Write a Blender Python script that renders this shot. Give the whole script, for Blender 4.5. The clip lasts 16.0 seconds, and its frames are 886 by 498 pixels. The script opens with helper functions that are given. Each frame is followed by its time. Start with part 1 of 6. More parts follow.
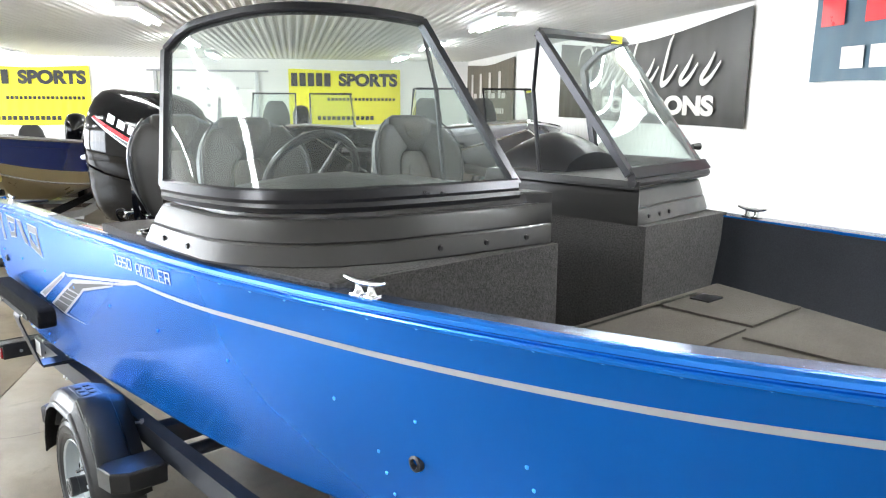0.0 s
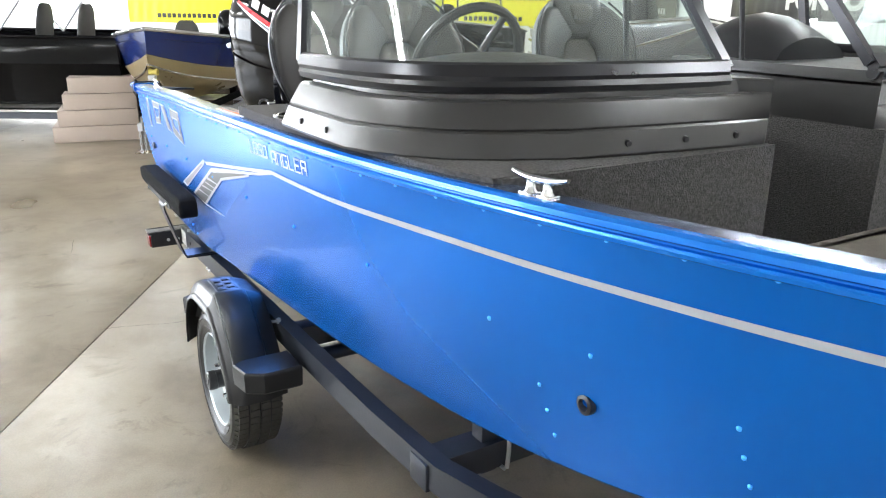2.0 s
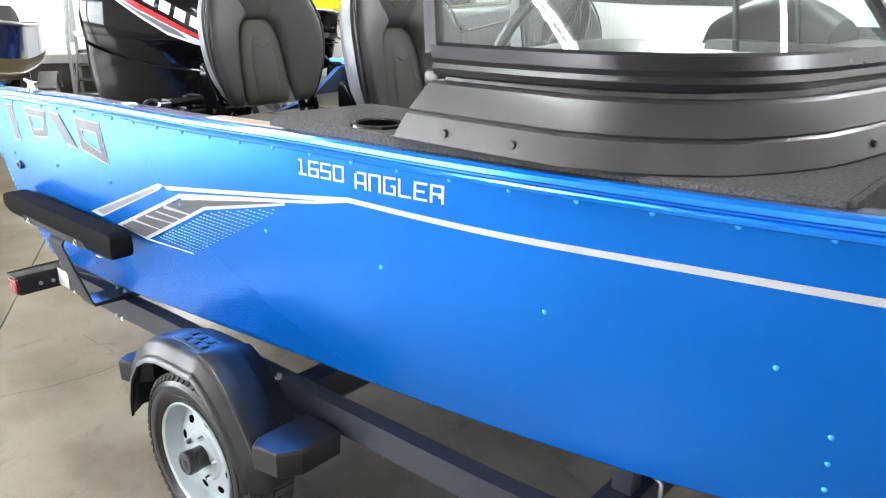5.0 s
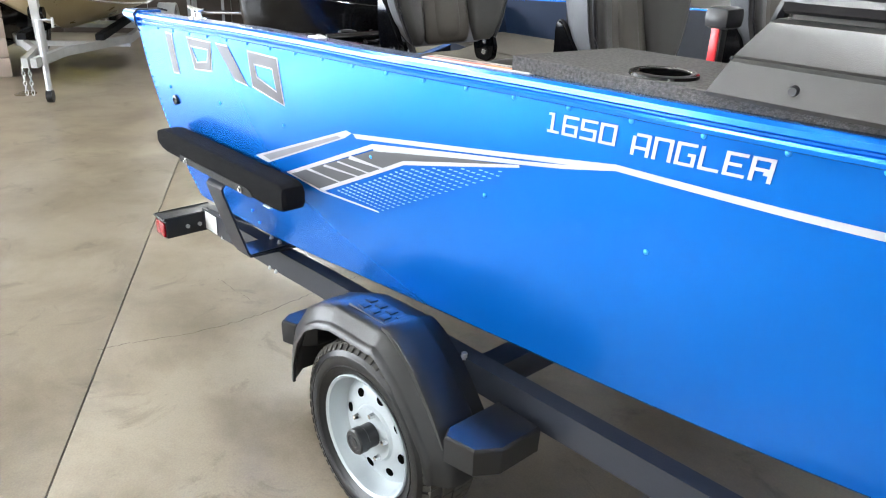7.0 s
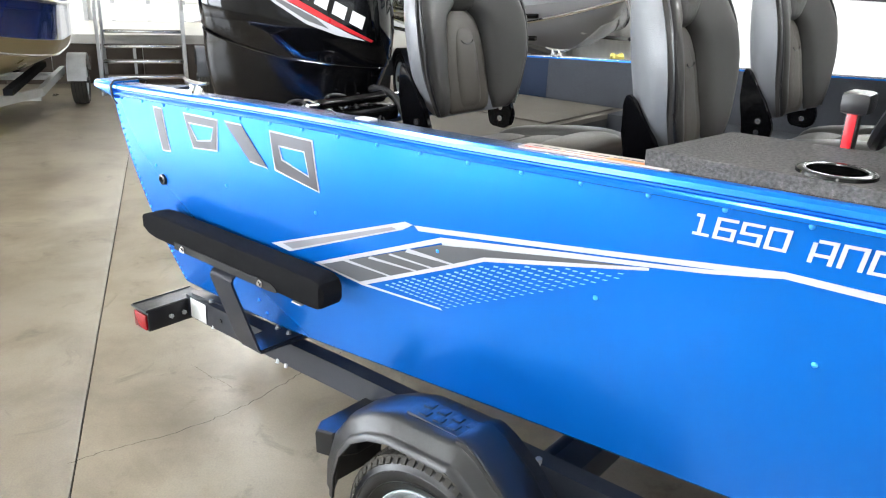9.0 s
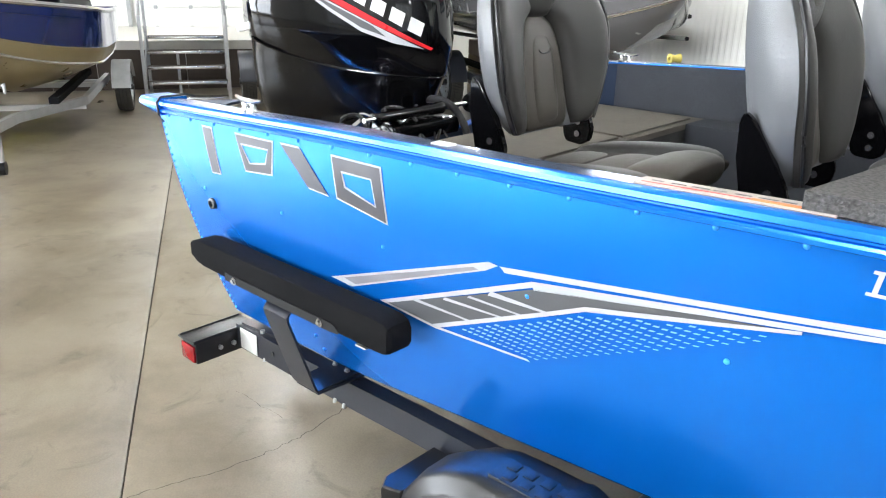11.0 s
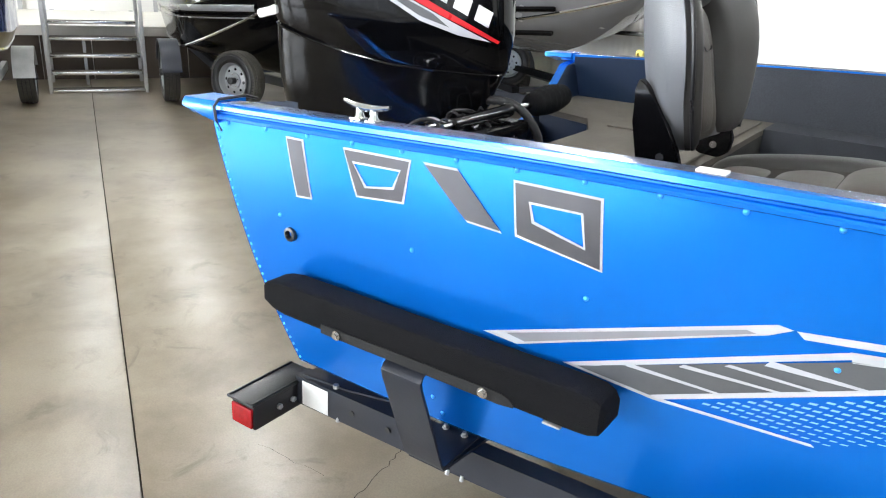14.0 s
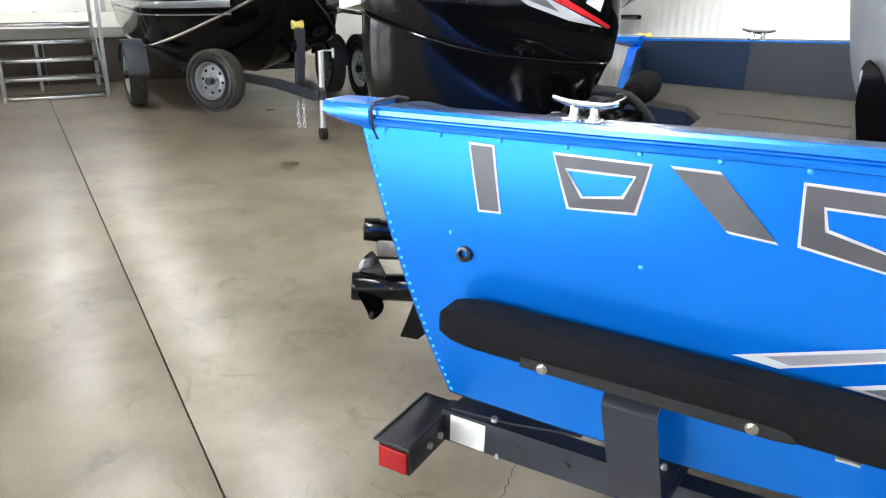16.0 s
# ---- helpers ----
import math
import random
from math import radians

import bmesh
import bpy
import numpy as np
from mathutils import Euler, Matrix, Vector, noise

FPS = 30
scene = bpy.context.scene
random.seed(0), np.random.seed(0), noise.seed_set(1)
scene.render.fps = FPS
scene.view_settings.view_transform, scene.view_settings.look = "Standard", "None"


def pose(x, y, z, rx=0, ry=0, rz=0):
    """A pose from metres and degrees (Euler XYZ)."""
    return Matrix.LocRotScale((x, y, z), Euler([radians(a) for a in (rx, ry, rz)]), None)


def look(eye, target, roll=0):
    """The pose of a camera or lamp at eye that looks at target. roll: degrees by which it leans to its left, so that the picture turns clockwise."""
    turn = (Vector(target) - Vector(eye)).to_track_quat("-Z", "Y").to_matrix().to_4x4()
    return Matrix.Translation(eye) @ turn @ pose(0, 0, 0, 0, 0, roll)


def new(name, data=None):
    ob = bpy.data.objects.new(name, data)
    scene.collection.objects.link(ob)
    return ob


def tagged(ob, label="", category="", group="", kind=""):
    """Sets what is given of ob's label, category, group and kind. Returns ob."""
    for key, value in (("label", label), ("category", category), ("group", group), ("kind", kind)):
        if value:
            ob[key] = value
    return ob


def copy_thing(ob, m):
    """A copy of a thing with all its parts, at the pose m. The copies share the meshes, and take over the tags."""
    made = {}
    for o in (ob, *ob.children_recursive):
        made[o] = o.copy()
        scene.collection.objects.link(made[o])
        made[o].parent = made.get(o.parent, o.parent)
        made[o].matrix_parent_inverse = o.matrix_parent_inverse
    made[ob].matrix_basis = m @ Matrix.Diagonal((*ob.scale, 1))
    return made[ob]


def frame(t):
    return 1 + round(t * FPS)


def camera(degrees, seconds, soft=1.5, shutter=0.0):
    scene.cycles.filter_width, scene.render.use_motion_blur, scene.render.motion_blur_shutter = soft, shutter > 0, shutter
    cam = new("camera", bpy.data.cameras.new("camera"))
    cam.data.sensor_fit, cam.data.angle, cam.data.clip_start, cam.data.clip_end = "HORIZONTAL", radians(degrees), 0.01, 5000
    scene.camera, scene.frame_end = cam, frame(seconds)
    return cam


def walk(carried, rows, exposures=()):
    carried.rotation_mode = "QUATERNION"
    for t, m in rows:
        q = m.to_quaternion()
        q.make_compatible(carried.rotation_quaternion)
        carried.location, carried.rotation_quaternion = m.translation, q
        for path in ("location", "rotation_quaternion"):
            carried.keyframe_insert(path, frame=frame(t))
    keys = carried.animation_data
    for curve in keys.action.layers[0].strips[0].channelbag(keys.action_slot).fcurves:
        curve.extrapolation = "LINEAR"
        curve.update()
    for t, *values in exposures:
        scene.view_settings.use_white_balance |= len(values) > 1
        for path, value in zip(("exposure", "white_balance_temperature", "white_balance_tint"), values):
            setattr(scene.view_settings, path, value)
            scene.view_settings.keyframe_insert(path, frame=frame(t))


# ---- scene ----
cam = camera(60.9, 16.0, soft=1.1)
PATH = [
    (0, (4.298, -1.72, 1.768), (2.832, -0.416, 1.38), 0.3),
    (0.5, (4.253, -1.751, 1.761), (2.712, -0.546, 1.345), 1.3),
    (1, (4.187, -1.72, 1.721), (2.582, -0.624, 1.249), 0.7),
    (1.5, (4.089, -1.653, 1.687), (2.479, -0.618, 1.107), 0.6),
    (2, (4.003, -1.585, 1.665), (2.375, -0.602, 1.046), 0.6),
    (2.5, (3.889, -1.606, 1.669), (2.303, -0.547, 1.065), 0.7),
    (3, (3.749, -1.726, 1.67), (2.249, -0.556, 1.05), -0.6),
    (5.5, (3.062, -2.045, 1.621), (1.853, -0.595, 0.962), 1.3),
    (6, (2.957, -2.119, 1.595), (1.719, -0.739, 0.845), 1.8),
    (6.5, (2.853, -2.062, 1.579), (1.56, -0.752, 0.797), 2.9),
    (7, (2.742, -1.991, 1.585), (1.399, -0.734, 0.801), 2.3),
    (7.5, (2.619, -1.986, 1.584), (1.314, -0.704, 0.775), 2.9),
    (8, (2.452, -2.048, 1.597), (1.234, -0.673, 0.805), 2.5),
    (8.5, (2.368, -2.101, 1.629), (1.186, -0.644, 0.937), 2.3),
    (11, (2.1, -1.99, 1.639), (0.833, -0.605, 0.948), 1.2),
    (11.5, (1.995, -1.968, 1.622), (0.758, -0.557, 0.931), 2.3),
    (12, (1.853, -2.022, 1.626), (0.719, -0.527, 0.933), 3.0),
    (12.5, (1.733, -2.103, 1.62), (0.634, -0.581, 0.93), 2.5),
    (13, (1.636, -2.112, 1.597), (0.545, -0.6, 0.872), 2.9),
    (13.5, (1.506, -2.065, 1.593), (0.422, -0.538, 0.891), 2.3),
    (14, (1.41, -2.053, 1.589), (0.365, -0.499, 0.888), 3.0),
    (14.5, (1.294, -2.092, 1.586), (0.439, -0.424, 0.89), 2.7),
    (15, (1.144, -2.162, 1.579), (0.336, -0.467, 0.89), 3.0),
    (15.5, (1.006, -2.186, 1.566), (0.142, -0.539, 0.833), 4.5),
    (16, (0.874, -2.141, 1.547), (-0.042, -0.514, 0.829), 1.4),
]
EXPOSURE = [(0.0, 0.51), (3.0, 0.55), (5.5, 0.71), (8.5, 0.69), (11.0, 0.64), (14.0, 0.56), (16.0, 0.50)]
walk(cam, [(t, look(eye, target, roll)) for t, eye, target, roll in PATH], EXPOSURE)

# ---- world and light ----
world = bpy.data.worlds.new("sky")
scene.world = world
world.use_nodes = True
wn = world.node_tree
sky = wn.nodes.new("ShaderNodeTexSky")
sky.sky_type = "NISHITA"
sky.sun_disc = False
sky.sun_elevation, sky.sun_rotation = radians(38), radians(200)
wn.links.new(sky.outputs[0], wn.nodes["Background"].inputs[0])
wn.nodes["Background"].inputs[1].default_value = 0.12

# The showroom stands turned against the boat: U runs to its back wall, V to its right wall.
TURN = math.atan2(0.508, -0.861)
ROOM = Matrix.Rotation(TURN, 4, "Z")  # local x = U, local y = -V
U_BACK, U_FRONT, V_RIGHT, V_LEFT, CEIL = 11.0, -9.0, 4.27, -9.5, 2.54
FLOOR_Z = 0.045


def room(u, v, z):
    return ROOM @ Vector((u, -v, z))


def window_lamp(u, v, z, du, dv, w, h, watts, tint):
    data = bpy.data.lights.new("window_daylight", "AREA")
    data.shape, data.size, data.size_y, data.energy, data.color = "RECTANGLE", w, h, watts, tint
    ob = new("window_daylight", data)
    ob.matrix_world = look(room(u, v, z), room(u + du, v + dv, z - 0.25))
    return ob


window_lamp(-8.85, -1.2, 1.35, 1, 0, 3.4, 2.0, 22, (0.90, 0.97, 1.06))
window_lamp(-8.85, -6.2, 1.35, 1, 0, 3.4, 2.0, 22, (0.90, 0.97, 1.06))
window_lamp(-1.25, -9.35, 1.35, 0, 1, 4.2, 2.0, 400, (0.90, 0.97, 1.06))
window_lamp(5.1, -9.35, 1.35, 0, 1, 6.8, 2.0, 680, (0.90, 0.97, 1.06))


# ---- materials ----
def mat(name, base, rough=0.5, metal=0.0, var=0.12, scale=6.0, fine=0.05, fscale=120.0, bump=0.0, bscale=150.0, coat=0.0, rvar=0.08, spec=0.5):
    m = bpy.data.materials.new(name)
    m.use_nodes = True
    t = m.node_tree
    b = t.nodes["Principled BSDF"]
    tc = t.nodes.new("ShaderNodeTexCoord")

    def tex(sc, detail):
        n = t.nodes.new("ShaderNodeTexNoise")
        n.inputs["Scale"].default_value, n.inputs["Detail"].default_value = sc, detail
        t.links.new(tc.outputs["Object"], n.inputs["Vector"])
        return n

    n1, n2 = tex(scale, 4), tex(fscale, 3)
    mix = t.nodes.new("ShaderNodeMix")
    mix.data_type = "FLOAT"
    add = t.nodes.new("ShaderNodeMath")
    add.operation = "MULTIPLY_ADD"
    t.links.new(n1.outputs[0], add.inputs[0])
    add.inputs[1].default_value = var * 2
    add.inputs[2].default_value = 1 - var
    add2 = t.nodes.new("ShaderNodeMath")
    add2.operation = "MULTIPLY_ADD"
    t.links.new(n2.outputs[0], add2.inputs[0])
    add2.inputs[1].default_value = fine * 2
    add2.inputs[2].default_value = -fine
    tot = t.nodes.new("ShaderNodeMath")
    t.links.new(add.outputs[0], tot.inputs[0])
    t.links.new(add2.outputs[0], tot.inputs[1])
    sc = t.nodes.new("ShaderNodeVectorMath")
    sc.operation = "SCALE"
    sc.inputs[0].default_value = base
    t.links.new(tot.outputs[0], sc.inputs["Scale"])
    t.links.new(sc.outputs[0], b.inputs["Base Color"])
    rr = t.nodes.new("ShaderNodeMath")
    rr.operation = "MULTIPLY_ADD"
    t.links.new(n1.outputs[0], rr.inputs[0])
    rr.inputs[1].default_value, rr.inputs[2].default_value = rvar * 2, rough - rvar
    t.links.new(rr.outputs[0], b.inputs["Roughness"])
    b.inputs["Metallic"].default_value = metal
    b.inputs["Coat Weight"].default_value = coat
    b.inputs["Specular IOR Level"].default_value = spec
    b.inputs["Coat Roughness"].default_value = 0.035
    if bump:
        n3 = tex(bscale, 3)
        bp = t.nodes.new("ShaderNodeBump")
        bp.inputs["Strength"].default_value, bp.inputs["Distance"].default_value = bump, 0.004
        t.links.new(n3.outputs[0], bp.inputs["Height"])
        t.links.new(bp.outputs[0], b.inputs["Normal"])
    t.nodes.remove(mix)
    return m


def glow(name, colour, strength):
    m = bpy.data.materials.new(name)
    m.use_nodes = True
    b = m.node_tree.nodes["Principled BSDF"]
    b.inputs["Base Color"].default_value = (*colour, 1)
    b.inputs["Emission Color"].default_value = (*colour, 1)
    b.inputs["Emission Strength"].default_value = strength
    return m


def clear(name, tint, rough=0.01):
    m = bpy.data.materials.new(name)
    m.use_nodes = True
    t = m.node_tree
    out = t.nodes["Material Output"]
    t.nodes.remove(t.nodes["Principled BSDF"])
    tr = t.nodes.new("ShaderNodeBsdfTransparent")
    tr.inputs[0].default_value = (*tint, 1)
    gl = t.nodes.new("ShaderNodeBsdfGlossy")
    gl.inputs["Roughness"].default_value = rough
    fr = t.nodes.new("ShaderNodeFresnel")
    fr.inputs[0].default_value = 1.52
    mx = t.nodes.new("ShaderNodeMixShader")
    t.links.new(fr.outputs[0], mx.inputs[0])
    t.links.new(tr.outputs[0], mx.inputs[1])
    t.links.new(gl.outputs[0], mx.inputs[2])
    # small white diffuse share paints the washed-out reflection haze into the glass
    df = t.nodes.new("ShaderNodeBsdfDiffuse")
    df.inputs[0].default_value = (0.80, 0.86, 0.84, 1)
    haze = t.nodes.new("ShaderNodeMixShader")
    haze.inputs[0].default_value = 0.07
    t.links.new(mx.outputs[0], haze.inputs[1])
    t.links.new(df.outputs[0], haze.inputs[2])
    t.links.new(haze.outputs[0], out.inputs[0])
    return m


BLUE = mat("blue_paint", (0.002, 0.218, 0.93), 0.26, 0.66, 0.03, 2.0, 0.0, 400, coat=0.22, rvar=0.0)
BLUE_RAIL = mat("blue_rail", (0.002, 0.165, 0.66), 0.24, 0.4, 0.05, 8, 0.02, 300, coat=0.2, rvar=0.04)
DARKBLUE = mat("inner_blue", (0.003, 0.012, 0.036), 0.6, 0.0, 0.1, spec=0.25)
RAILTOP = mat("rail_top", (0.10, 0.14, 0.24), 0.22, 0.7, 0.15, 9, 0.05, 200)
STRIPE = mat("silver_decal", (0.50, 0.51, 0.55), 0.35, 0.15, 0.06, 14, 0.03, 300)
GREY_DECAL = mat("grey_decal", (0.10, 0.105, 0.115), 0.4, 0.2, 0.2, 10, 0.05, 300)
MID_DECAL = mat("mid_decal", (0.26, 0.26, 0.29), 0.4, 0.2, 0.3, 8, 0.05, 300)
CARPET = mat("deck_carpet", (0.108, 0.098, 0.085), 0.95, 0, 0.18, 9, 0.30, 260, bump=0.9, bscale=420, spec=0.1)
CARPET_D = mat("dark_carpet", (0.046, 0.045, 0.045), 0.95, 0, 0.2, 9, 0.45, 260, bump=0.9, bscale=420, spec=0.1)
SHELF = mat("speckled_carpet", (0.082, 0.079, 0.078), 0.95, 0, 0.15, 9, 0.85, 170, bump=1.0, bscale=260, spec=0.1)
MARK_DARK = mat("mark_dark", (0.085, 0.085, 0.097), 0.35, 0.3, 0.7, 5, 0.03, 300)
LINER = mat("liner", (0.045, 0.048, 0.057), 0.9, 0, 0.15, 9, 0.35, 260, bump=0.5, bscale=420, spec=0.12)
PLASTIC = mat("black_plastic", (0.012, 0.012, 0.014), 0.32, 0, 0.1, 9, 0.1, 300, bump=0.12, bscale=500, rvar=0.03)
CONSOLE = mat("console_plastic", (0.024, 0.023, 0.0225), 0.32, 0, 0.06, 5, 0.06, 500, bump=0.10, bscale=700, spec=0.62, rvar=0.02)
FRAME = mat("black_aluminium", (0.03, 0.03, 0.034), 0.3, 0.6, 0.1)
RUBBER = mat("rubber", (0.0055, 0.0055, 0.006), 0.33, 0, 0.25, 14, 0.2, 200, bump=0.12, bscale=260, spec=0.34)
TREAD = mat("dusty_tread", (0.050, 0.046, 0.040), 0.75, 0, 0.3, 12, 0.25, 160, bump=0.2, bscale=200, spec=0.3)
STEEL_BLK = mat("trailer_steel", (0.022, 0.025, 0.034), 0.36, 0.1, 0.15, 5, 0.1, 200, bump=0.06, bscale=90, spec=0.5, rvar=0.03)
BUNK = mat("bunk_carpet", (0.006, 0.006, 0.007), 0.92, 0, 0.2, 20, 0.4, 300, bump=0.8, bscale=400, spec=0.12)
RIM = mat("silver_rim", (0.37, 0.41, 0.43), 0.36, 0.2, 0.06, 12, 0.03, 200)
CHROME = mat("polished_metal", (0.72, 0.72, 0.72), 0.16, 1.0, 0.06, 20, 0.03, 200)
ZINC = mat("galvanised", (0.46, 0.47, 0.48), 0.42, 0.7, 0.2, 12, 0.1, 90)
COWL = mat("gloss_black", (0.002, 0.002, 0.0025), 0.07, 0, 0.1, 4, 0.0, 200, rvar=0.02, spec=0.34)
ENG = mat("satin_black", (0.002, 0.002, 0.0023), 0.15, 0, 0.2, 8, 0.1, 200, spec=0.3)
WHITE = mat("white_paint", (0.78, 0.78, 0.78), 0.4, 0, 0.04, 4, 0.02, 200)
RED = mat("red", (0.55, 0.012, 0.02), 0.3, 0, 0.1, 9)
LENS_RED = mat("red_lens", (0.25, 0.003, 0.007), 0.22, 0, 0.3, 90, 0.2, 300, coat=0.3)
VINYL = mat("grey_vinyl", (0.038, 0.036, 0.034), 0.46, 0, 0.1, 6, 0.08, 300, bump=0.2, bscale=420, spec=0.4)
VINYL_L = mat("light_vinyl", (0.122, 0.127, 0.138), 0.36, 0, 0.06, 6, 0.05, 300, bump=0.15, bscale=420)
VINYL_T = mat("tan_vinyl", (0.056, 0.048, 0.039), 0.5, 0, 0.1, 6, 0.06, 300, bump=0.2, bscale=420, spec=0.4)
CUSHION = mat("dark_tan_vinyl", (0.028, 0.024, 0.020), 0.7, 0, 0.1, 6, 0.06, 300, bump=0.2, bscale=420, spec=0.06)
MATTE_BLK = mat("matte_black_plastic", (0.010, 0.010, 0.011), 0.62, 0, 0.2, 14, 0.2, 240, bump=0.4, bscale=260, spec=0.25)
# near-black fill that paints the shaded inside of openings that are not cut
HOLE_FILL = mat("opening_dark_fill", (0.002, 0.002, 0.002), 1.0, 0, 0.1, spec=0.0)
FENDER = mat("moulded_black_plastic", (0.009, 0.009, 0.0095), 0.36, 0, 0.15, 9, 0.1, 300, bump=0.08, bscale=420, rvar=0.03, spec=0.42)
RIM_GREY = mat("grey_rim", (0.20, 0.205, 0.215), 0.36, 0.35, 0.06, 12, 0.03, 200)
STICKER = mat("white_label", (0.66, 0.67, 0.66), 0.55, 0, 0.06, 30)
LABEL = mat("gunwale_label", (0.40, 0.36, 0.32), 0.5, 0, 0.08, 30)
RIVET_BLUE = mat("rivet_paint", (0.05, 0.36, 0.92), 0.34, 0.35, 0.03, 9, 0.02, 200)
PRINT = mat("faded_print", (0.22, 0.38, 0.64), 0.4, 0.1, 0.15, 30)
ORANGE = mat("orange_label", (0.75, 0.2, 0.05), 0.5, 0, 0.1, 30)
GLASS = clear("windshield_glass", (0.84, 0.92, 0.89))


def concrete(name):
    """Polished tan concrete: soft clouds, small mottling, faint stains and fine grit."""
    m = bpy.data.materials.new(name)
    m.use_nodes = True
    t = m.node_tree
    b = t.nodes["Principled BSDF"]
    tc = t.nodes.new("ShaderNodeTexCoord")

    def noise(sc, detail, rough=0.55, dist=0.0):
        n = t.nodes.new("ShaderNodeTexNoise")
        n.inputs["Scale"].default_value, n.inputs["Detail"].default_value = sc, detail
        n.inputs["Roughness"].default_value, n.inputs["Distortion"].default_value = rough, dist
        t.links.new(tc.outputs["Object"], n.inputs["Vector"])
        return n.outputs[0]

    def ramp(src, stops):
        r = t.nodes.new("ShaderNodeValToRGB")
        r.color_ramp.elements[0].position, r.color_ramp.elements[0].color = stops[0][0], (*stops[0][1], 1)
        r.color_ramp.elements[1].position, r.color_ramp.elements[1].color = stops[-1][0], (*stops[-1][1], 1)
        for p, c in stops[1:-1]:
            r.color_ramp.elements.new(p).color = (*c, 1)
        t.links.new(src, r.inputs[0])
        return r.outputs[0]

    def mul(a, c):
        x = t.nodes.new("ShaderNodeMix")
        x.data_type, x.blend_type = "RGBA", "MULTIPLY"
        x.inputs[0].default_value = 1.0
        t.links.new(a, x.inputs[6])
        t.links.new(c, x.inputs[7])
        return x.outputs[2]

    clouds = ramp(noise(0.55, 3), [(0.25, (0.205, 0.171, 0.124)), (0.5, (0.250, 0.211, 0.157)), (0.75, (0.290, 0.249, 0.188))])
    mottle = ramp(noise(5.0, 5, 0.6, 0.2), [(0.2, (0.90, 0.895, 0.885)), (0.5, (1.0, 1.0, 1.0)), (0.8, (1.08, 1.08, 1.08))])
    stains = ramp(noise(2.2, 6, 0.62, 0.3), [(0.34, (0.68, 0.655, 0.61)), (0.56, (0.98, 0.98, 0.98)), (1.0, (1.0, 1.0, 1.0))])
    smears = ramp(noise(0.9, 4, 0.6, 0.3), [(0.38, (0.82, 0.80, 0.77)), (0.56, (1.0, 1.0, 1.0)), (1.0, (1.04, 1.04, 1.04))])
    smudges = ramp(noise(3.4, 8, 0.68, 0.9), [(0.30, (0.58, 0.56, 0.52)), (0.43, (0.97, 0.97, 0.97)), (1.0, (1.0, 1.0, 1.0))])
    grit = ramp(noise(160, 2), [(0.2, (0.86, 0.86, 0.86)), (0.8, (1.1, 1.1, 1.1))])
    t.links.new(mul(mul(mul(mul(mul(clouds, mottle), stains), smears), smudges), grit), b.inputs["Base Color"])
    rg = t.nodes.new("ShaderNodeMath")
    rg.operation = "MULTIPLY_ADD"
    t.links.new(noise(1.3, 2, 0.4), rg.inputs[0])
    rg.inputs[1].default_value, rg.inputs[2].default_value = 0.20, 0.22
    t.links.new(rg.outputs[0], b.inputs["Roughness"])
    bp = t.nodes.new("ShaderNodeBump")
    bp.inputs["Strength"].default_value, bp.inputs["Distance"].default_value = 0.10, 0.004
    t.links.new(noise(14, 6, 0.65), bp.inputs["Height"])
    t.links.new(bp.outputs[0], b.inputs["Normal"])
    return m


CONCRETE = concrete("polished_concrete")
JOINT = mat("joint_filler", (0.035, 0.030, 0.025), 0.9, spec=0.1)
WALL = mat("white_wall", (0.80, 0.79, 0.76), 0.5, 0, 0.03, 2, 0.02, 90)
BROWN = mat("brown_panel", (0.055, 0.04, 0.03), 0.7, 0, 0.3, 3, 0.15, 60)
YELLOW = mat("yellow_vinyl_banner", (0.86, 0.78, 0.02), 0.45, 0, 0.05, 3, 0.02, 90)
INK = mat("black_ink", (0.02, 0.02, 0.02), 0.5)
BANNER_BLK = mat("black_banner", (0.016, 0.015, 0.014), 0.42, 0, 0.3, 3, 0.1, 60)
BROWN_BANNER = mat("camouflage_banner", (0.085, 0.070, 0.045), 0.5, 0, 0.75, 4, 0.4, 30)
BANNER_WHT = mat("white_print", (0.55, 0.53, 0.5), 0.5)
BANNER_BLUE = mat("blue_print", (0.06, 0.11, 0.15), 0.5, 0, 0.4, 2)
NAVY = mat("navy_paint", (0.004, 0.014, 0.085), 0.14, 0.1, 0.05, 4, coat=0.6)
TAN = mat("tan_hull", (0.24, 0.19, 0.10), 0.3, 0.3, 0.1, 4)
BLACKHULL = mat("black_hull", (0.002, 0.002, 0.0024), 0.12, 0, 0.1, 4, spec=0.16)
GREYHULL = mat("grey_hull", (0.17, 0.17, 0.18), 0.25, 0.3, 0.08, 4, coat=0.4)
PALE = mat("pale_painted_concrete", (0.62, 0.60, 0.56), 0.55, 0, 0.08, 3, 0.05, 60)
BEIGE = mat("beige_block", (0.37, 0.30, 0.255), 0.7, 0, 0.08, 5, 0.06, 90, bump=0.15, bscale=120)
TUBE = glow("lamp_diffuser", (0.94, 0.975, 0.985), 76.0)


# ---- mesh helpers ----
def part(name, bm, material, parent=None, label="", smooth=40):
    me = bpy.data.meshes.new(name)
    bmesh.ops.recalc_face_normals(bm, faces=bm.faces)
    for f in bm.faces:
        f.smooth = smooth > 0
    lim = radians(smooth)
    for e in bm.edges:
        if len(e.link_faces) == 2 and e.calc_face_angle(0) > lim:
            e.smooth = False
    bm.to_mesh(me)
    bm.free()
    for mt in material if isinstance(material, (list, tuple)) else (material,):
        me.materials.append(mt)
    ob = new(name, me)
    if parent:
        ob.parent = parent
    if label:
        tagged(ob, label)
    return ob


def share(name, me, m, parent):
    ob = new(name, me)
    ob.parent = parent
    ob.matrix_basis = m
    return ob


